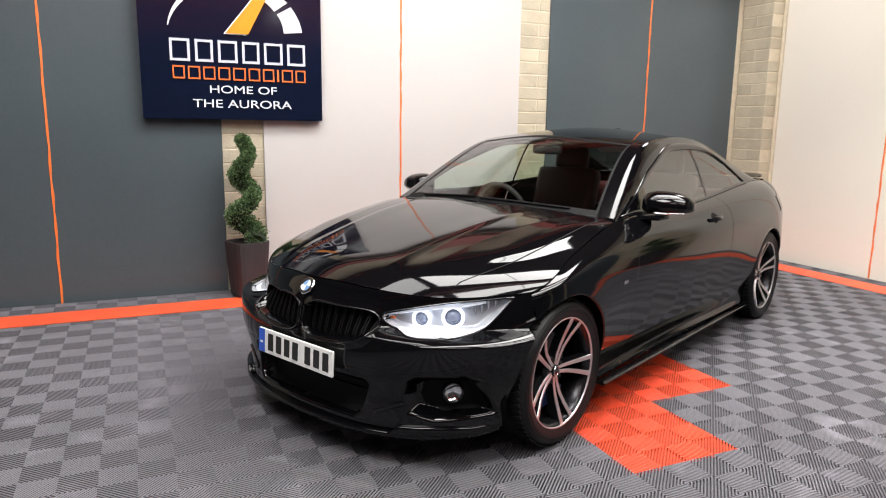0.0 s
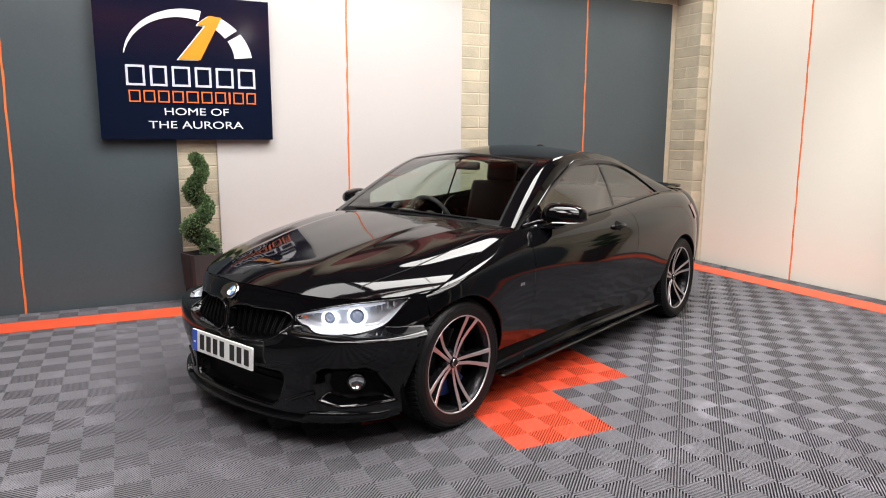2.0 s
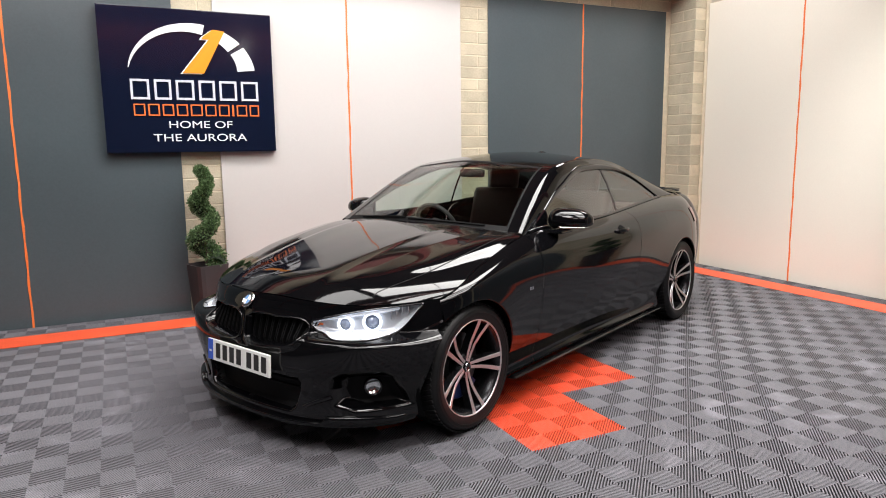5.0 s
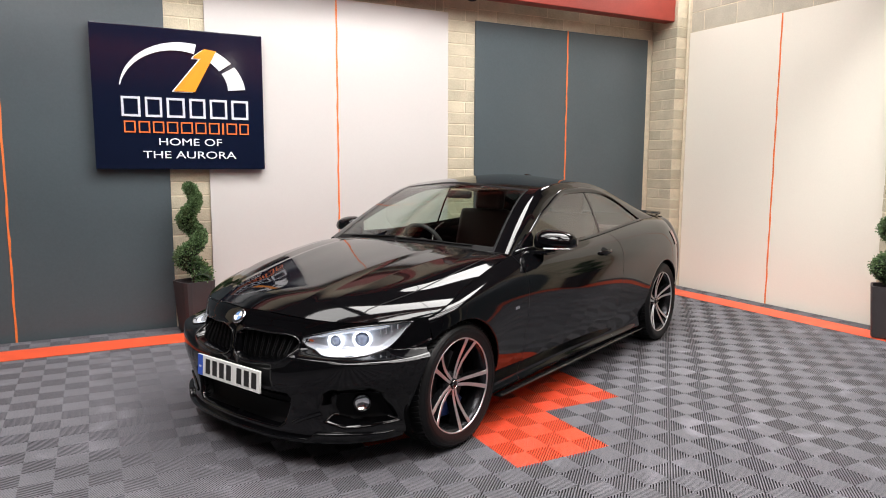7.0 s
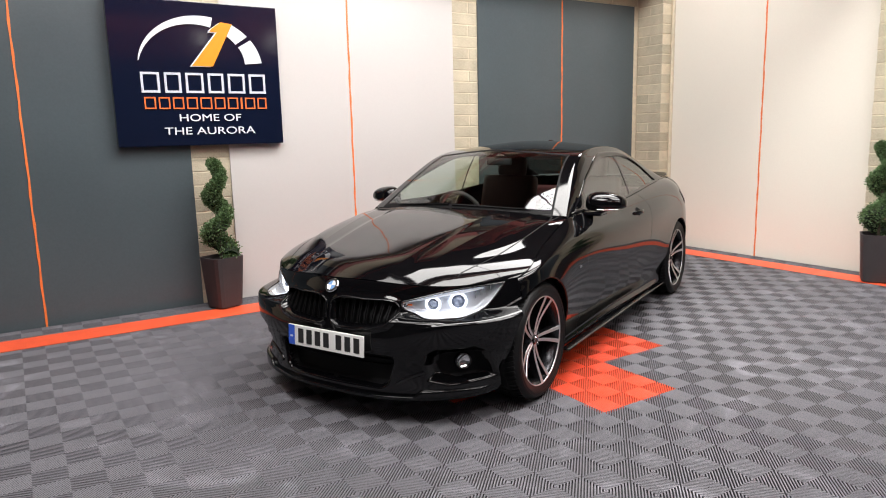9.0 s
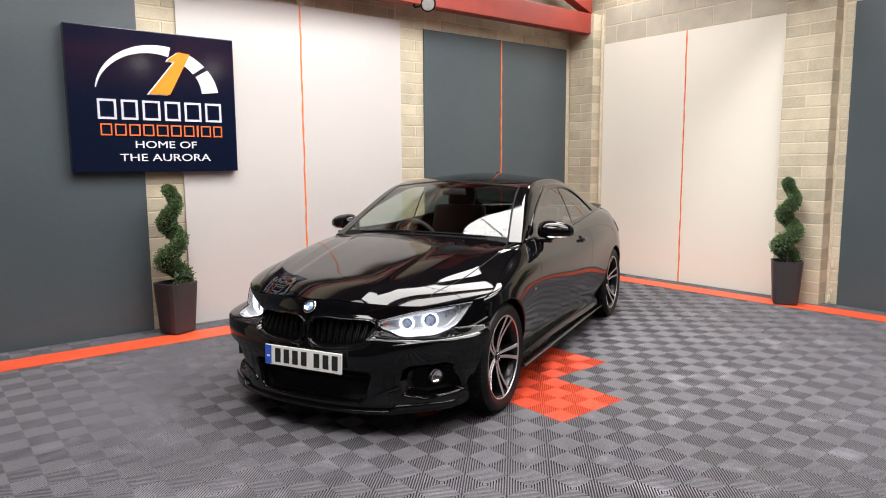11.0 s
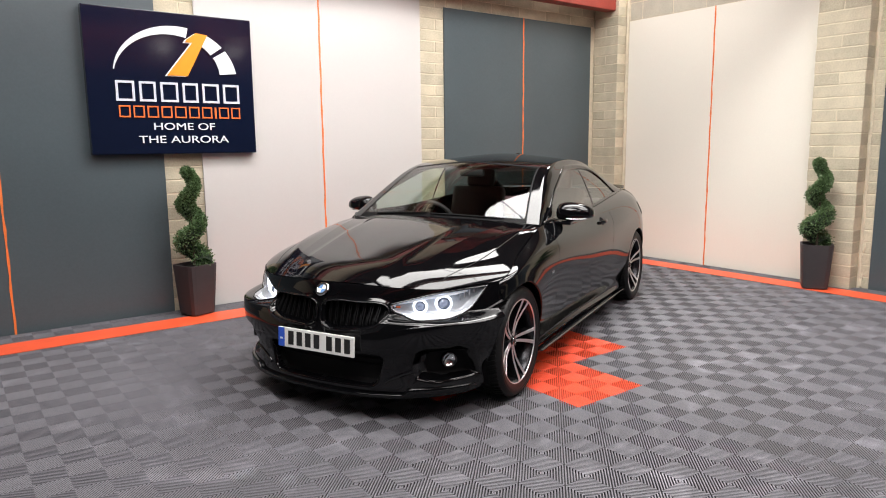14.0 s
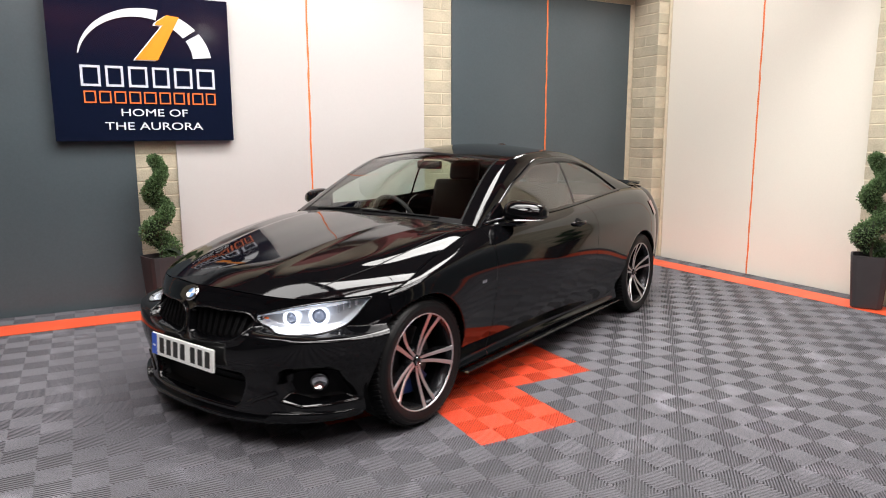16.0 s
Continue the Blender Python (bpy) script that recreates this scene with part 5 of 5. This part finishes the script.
# scuttle under the bonnet's rear edge
bm = bmesh.new()
rows = []
for i in range(21):
    v = lerp(-1, 1, i / 20)
    x = lerp(-0.44, -0.62, abs(v) ** 2.2)
    rows.append([(x + 0.06, 0.76 * v, 0.955 - 0.03 * v * v), (x - 0.10, 0.76 * v, 0.962 - 0.03 * v * v)])
add_grid(bm, rows)
part("scuttle", bm, M_MATTE, car)

# ---- cabin ----
bm = bmesh.new()
rows = []
for i in range(13):
    y = lerp(-0.70, 0.70, i / 12)
    hump = 0.035 * math.exp(-((y + 0.37) / 0.17) ** 2)
    rows.append([(-0.56, y, 0.93), (-0.75, y, 0.938), (-0.95, y, 0.925 + hump), (-1.06, y, 0.89 + hump), (-1.08, y, 0.70), (-1.0, y, 0.5)])
add_grid(bm, rows)
part("dashboard", bm, M_CABIN, car, "black dashboard", smooth=True)
wheel_m = pose(-1.22, -0.37, 0.855, 0, -66, 0)
steer = new("steering_wheel")
steer.parent = car
steer.matrix_local = wheel_m
tagged(steer, "black three-spoke steering wheel")
bm = bmesh.new()
add_tube(bm, [(0.185 * math.cos(2 * math.pi * k / 40), 0.185 * math.sin(2 * math.pi * k / 40), 0) for k in range(40)], 0.016, 10, closed=True)
part("rim", bm, M_CABIN, steer, smooth=True)
for a in (0, 90, 180):
    bm = bmesh.new()
    add_box(bm, 0.04, 0.18, -0.02, 0.02, -0.012, 0.008, 0.004, Matrix.Rotation(radians(a + 90), 4, "Z"))
    part("spoke", bm, M_CABIN, steer)
bm = bmesh.new()
add_lathe(bm, [(0.0, 0.03), (0.05, 0.028), (0.07, 0.01), (0.06, -0.06)], axis="Z", steps=24)
part("hub", bm, M_CABIN, steer, smooth=True)


def build_seat(y):
    st = new("seat")
    st.parent = car
    tagged(st, "dark red leather front seat")
    part("cushion", box(-1.95, -1.42, y - 0.25, y + 0.25, 0.34, 0.56, 0.05), M_LEATHER, st, smooth=True)
    bm = bmesh.new()
    add_box(bm, -0.07, 0.07, y - 0.25, y + 0.25, 0.0, 0.60, 0.05, Matrix.Translation((-1.92, 0, 0.52)) @ Matrix.Rotation(radians(-16), 4, "Y"))
    part("backrest", bm, M_LEATHER, st, smooth=True)
    bm = bmesh.new()
    add_box(bm, -0.05, 0.05, y - 0.13, y + 0.13, 0.0, 0.17, 0.04, Matrix.Translation((-2.10, 0, 1.09)) @ Matrix.Rotation(radians(-10), 4, "Y"))
    part("headrest", bm, M_LEATHER, st, smooth=True)


for y in (-0.37, 0.37):
    build_seat(y)
part("rear_bench", box(-2.95, -2.55, -0.62, 0.62, 0.40, 0.95, 0.06), M_LEATHER, car, "dark red rear seat", smooth=True)
bm = bmesh.new()
add_box(bm, -0.02, 0.02, -0.10, 0.10, -0.028, 0.028, 0.016, Matrix.Translation((-1.17, 0, 1.262)))
part("cabin_mirror", bm, M_CABIN, car, "black cabin mirror", smooth=True)
bm = top_patch(S_HEAD + 0.01, S_REAR, 0, 0.95)
both(bm)
for v in bm.verts:
    v.co.z -= 0.025
part("headlining", bm, M_CABIN, car, smooth=True)
part("cabin_floor", box(-2.6, -0.6, -0.78, 0.78, 0.30, 0.34), M_CABIN, car)

# ---- floor tiles: ribs run diagonally, turning from check to check ----
TILE, CHECKS = 0.575, 4
CHECK = TILE / CHECKS


def tile_mesh(name, top, base, ribs):
    """One plastic tile: a thin base and raised diagonal ribs in four by four checks, groove shade and grime put into a
    dark colour below their tops.
    """
    verts, faces, mats = [], [], []
    pitch = CHECK * 2 / ribs

    def clip(lo, hi):
        # part of the unit check between the diagonals u + v = lo and u + v = hi
        c = CHECK

        def cut(s):
            return ((s, 0.0), (0.0, s)) if s <= c else ((c, s - c), (s - c, c))
        a, b = cut(lo), cut(hi)
        pts = [a[0]]
        if lo < c < hi:
            pts.append((c, 0.0))
        pts += [b[0], b[1]]
        if lo < c < hi:
            pts.append((0.0, c))
        pts.append(a[1])
        return pts
    for i in range(CHECKS):
        for k in range(CHECKS):
            fx, fy = i % 2 == 1, k % 2 == 1
            for r in range(ribs):
                n0 = len(verts)
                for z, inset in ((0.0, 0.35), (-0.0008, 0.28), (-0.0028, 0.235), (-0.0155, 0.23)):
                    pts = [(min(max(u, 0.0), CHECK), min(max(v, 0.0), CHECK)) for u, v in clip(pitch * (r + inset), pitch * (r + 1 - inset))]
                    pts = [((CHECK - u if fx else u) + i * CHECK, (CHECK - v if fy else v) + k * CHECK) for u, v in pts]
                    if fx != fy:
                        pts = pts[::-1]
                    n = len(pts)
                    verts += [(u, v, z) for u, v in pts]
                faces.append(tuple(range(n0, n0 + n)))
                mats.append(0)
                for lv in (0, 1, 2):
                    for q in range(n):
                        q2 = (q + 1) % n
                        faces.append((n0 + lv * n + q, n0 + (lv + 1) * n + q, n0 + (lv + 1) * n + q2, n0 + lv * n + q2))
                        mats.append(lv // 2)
    n0 = len(verts)
    g = 0.0003
    verts += [(x, y, z) for z in (-0.0145, -0.0158) for x, y in ((g, g), (TILE - g, g), (TILE - g, TILE - g), (g, TILE - g))]
    faces += [tuple(n0 + q for q in f) for f in ((0, 1, 2, 3), (7, 6, 5, 4), (0, 4, 5, 1), (1, 5, 6, 2), (2, 6, 7, 3), (3, 7, 4, 0))]
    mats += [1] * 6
    me = bpy.data.meshes.new(name)
    me.from_pydata(verts, [], faces)
    me.materials.append(top)
    me.materials.append(base)
    me.polygons.foreach_set("material_index", mats)
    return me


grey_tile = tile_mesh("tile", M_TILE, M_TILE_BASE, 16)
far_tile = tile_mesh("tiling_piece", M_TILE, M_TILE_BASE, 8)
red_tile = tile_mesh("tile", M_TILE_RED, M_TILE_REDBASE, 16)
# red tiles in a stepped figure under the car
RED = {(-1, 0), (-1, 1), (0, 1), (-2, 1), (-2, 2), (-1, 2), (0, 2), (-1, 3), (-2, 3)}
STRIP_N = (3.235, 3.545)
STRIP_E = (3.545, 3.825)
I0, I1, J0, J1 = -13, 7, -9, 7
near, far = [], []
for i in range(I0, I1 + 1):
    for j in range(J0, J1):
        (near if -8 <= i <= 7 and -5 <= j <= 6 else far).append((i, j))
for i, j in near:
    ob = new("tile", red_tile if (i, j) in RED else grey_tile)
    ob.parent = ground
    ob.location = (i * TILE, j * TILE, 0.0)
gv = np.array([v.co[:] for v in far_tile.vertices])
gf = [tuple(p.vertices) for p in far_tile.polygons]
gm = [p.material_index for p in far_tile.polygons]
vs, fs, ms = [], [], []
for i, j in far:
    n0 = len(vs)
    vs += [(x + i * TILE, y + j * TILE, z) for x, y, z in gv]
    fs += [tuple(n0 + q for q in f) for f in gf]
    ms += gm
me = bpy.data.meshes.new("tiling")
me.from_pydata([tuple(map(float, v)) for v in vs], [], fs)
me.materials.append(M_TILE)
me.materials.append(M_TILE_BASE)
me.polygons.foreach_set("material_index", ms)
rest = new("tiling", me)
rest.parent = ground
tagged(rest, kind="stuff")

# smooth orange border laid on the tiles
bm = bmesh.new()
add_prism(bm, [(WX, 0.0015), (WX, 0.005), (STRIP_E[1], 0.005), (STRIP_E[1], 0.0015)], STRIP_N[0], STRIP_N[1])
bmesh.ops.recalc_face_normals(bm, faces=bm.faces)
part("border_strip", bm, M_STRIP, ground, "smooth orange border strip")
bm = bmesh.new()
add_box(bm, STRIP_E[0], STRIP_E[1], SY, STRIP_N[0] - 0.001, 0.0015, 0.005)
part("border_strip", bm, M_STRIP, ground, "smooth orange border strip")

# ---- blockwork ----
def brick_mesh(lx, ly, lz):
    bm = box(-lx / 2, lx / 2, -ly / 2, ly / 2, -lz / 2, lz / 2)
    bmesh.ops.bevel(bm, geom=bm.edges[:], offset=0.004, segments=1, affect="EDGES")
    me = bpy.data.meshes.new("brick")
    bm.to_mesh(me)
    bm.free()
    me.materials.append(M_BRICK)
    return me


brick_cache = {}


def brick(parent, x, y, z, lx, ly, lz, material=None, name="brick"):
    key = (round(lx, 3), round(ly, 3), round(lz, 3), material)
    if key not in brick_cache:
        brick_cache[key] = brick_mesh(lx, ly, lz)
        if material:
            brick_cache[key].materials[0] = material
    ob = new(name, brick_cache[key])
    ob.parent = parent
    ob.location = (x, y, z)
    return ob


COURSE, JOINT = 0.1195, 0.009
rnd = random.Random(3)


def run(parent, a0, a1, z0, z1, put, length, height, first):
    """Courses of bricks along a strip, with a broken bond."""
    row = 0
    z = z0
    while z < z1 - 0.03:
        h = min(height, z1 - z) - JOINT
        a = a0
        step = length if (row + first) % 2 == 0 else length / 2
        while a < a1 - 0.03:
            b = min(a + step, a1)
            if a1 - b < 0.06:
                b = a1
            put(parent, (a + b) / 2, z + h / 2, b - a - JOINT, h)
            a = b
            step = length
        z += height
        row += 1


def north(parent, a, z, w, h):
    brick(parent, a, BRICK_Y + 0.03, z, w, 0.06, h)


def east_grey(parent, a, z, w, h):
    brick(parent, BRICK_X + 0.03, a, z, 0.06, w, h, M_GREYBLOCK, "block")


for x0, x1, f in ((-1.80, -1.36, 0), (1.0, 1.41, 1)):
    for r in range(int(3.9 / COURSE)):
        z = r * COURSE + (COURSE - JOINT) / 2
        cuts = [x0, x1] if (r + f) % 2 else [x0, lerp(x0, x1, 0.63), x1]
        for a, b in zip(cuts, cuts[1:]):
            north(wall_n, (a + b) / 2, z, b - a - JOINT, COURSE - JOINT)
run(wall_n, -1.35, 0.99, 3.06, 3.9, north, 0.45, COURSE, 0)
run(wall_n, 1.415, EX, 3.01, 3.9, north, 0.45, COURSE, 1)
run(wall_e, 0.95, 3.39, 3.04, 3.49, east_grey, 0.45, 0.225, 0)
run(wall_e, -2.2, 0.45, 3.04, 3.49, east_grey, 0.45, 0.225, 1)
run(wall_e, -2.2, 3.8, 3.495, 3.80, lambda p, a, z, w, h: brick(p, BRICK_X + 0.03, a, z, 0.06, w, h), 0.225, 0.075, 0)
run(wall_e, 0.335, 0.45, 0.0, 3.03, lambda p, a, z, w, h: brick(p, BRICK_X + 0.03, a, z, 0.06, w, h), 0.45, COURSE, 0)
for y0, y1, f in ((3.45, NY + 0.01, 0), (0.45, 0.94, 1), (-2.44, -1.96, 0)):
    n = int(3.42 / COURSE)
    for r in range(n):
        z = r * COURSE + (COURSE - JOINT) / 2
        d = BRICK_X - EX + PIER_OUT
        if (r + f) % 3:
            brick(wall_e, EX - PIER_OUT + d / 2, (y0 + y1) / 2, z, d, y1 - y0, COURSE - JOINT)
        else:
            for k in (0.25, 0.75):
                brick(wall_e, EX - PIER_OUT + d / 2, lerp(y0, y1, k), z, d, (y1 - y0) / 2 - JOINT, COURSE - JOINT)

# rough pale mortar left in the corner beside the pier
rnd = random.Random(11)
for y, z, r in ((0.415, 0.05, 0.040), (0.400, 0.13, 0.030), (0.420, 0.33, 0.028), (0.405, 0.41, 0.042), (0.425, 0.47, 0.030)):
    bm = bmesh.new()
    bmesh.ops.create_icosphere(bm, subdivisions=2, radius=1.0)
    for v in bm.verts:
        k = r * rnd.uniform(0.7, 1.15)
        v.co = Vector((BRICK_X - 0.005 + v.co.x * k * 0.14, y + v.co.y * k * 0.5, max(0.004, z + v.co.z * k * 1.25)))
    part("mortar_lump", bm, M_MORTAR, wall_e, "rough pale mortar lump", smooth=True)
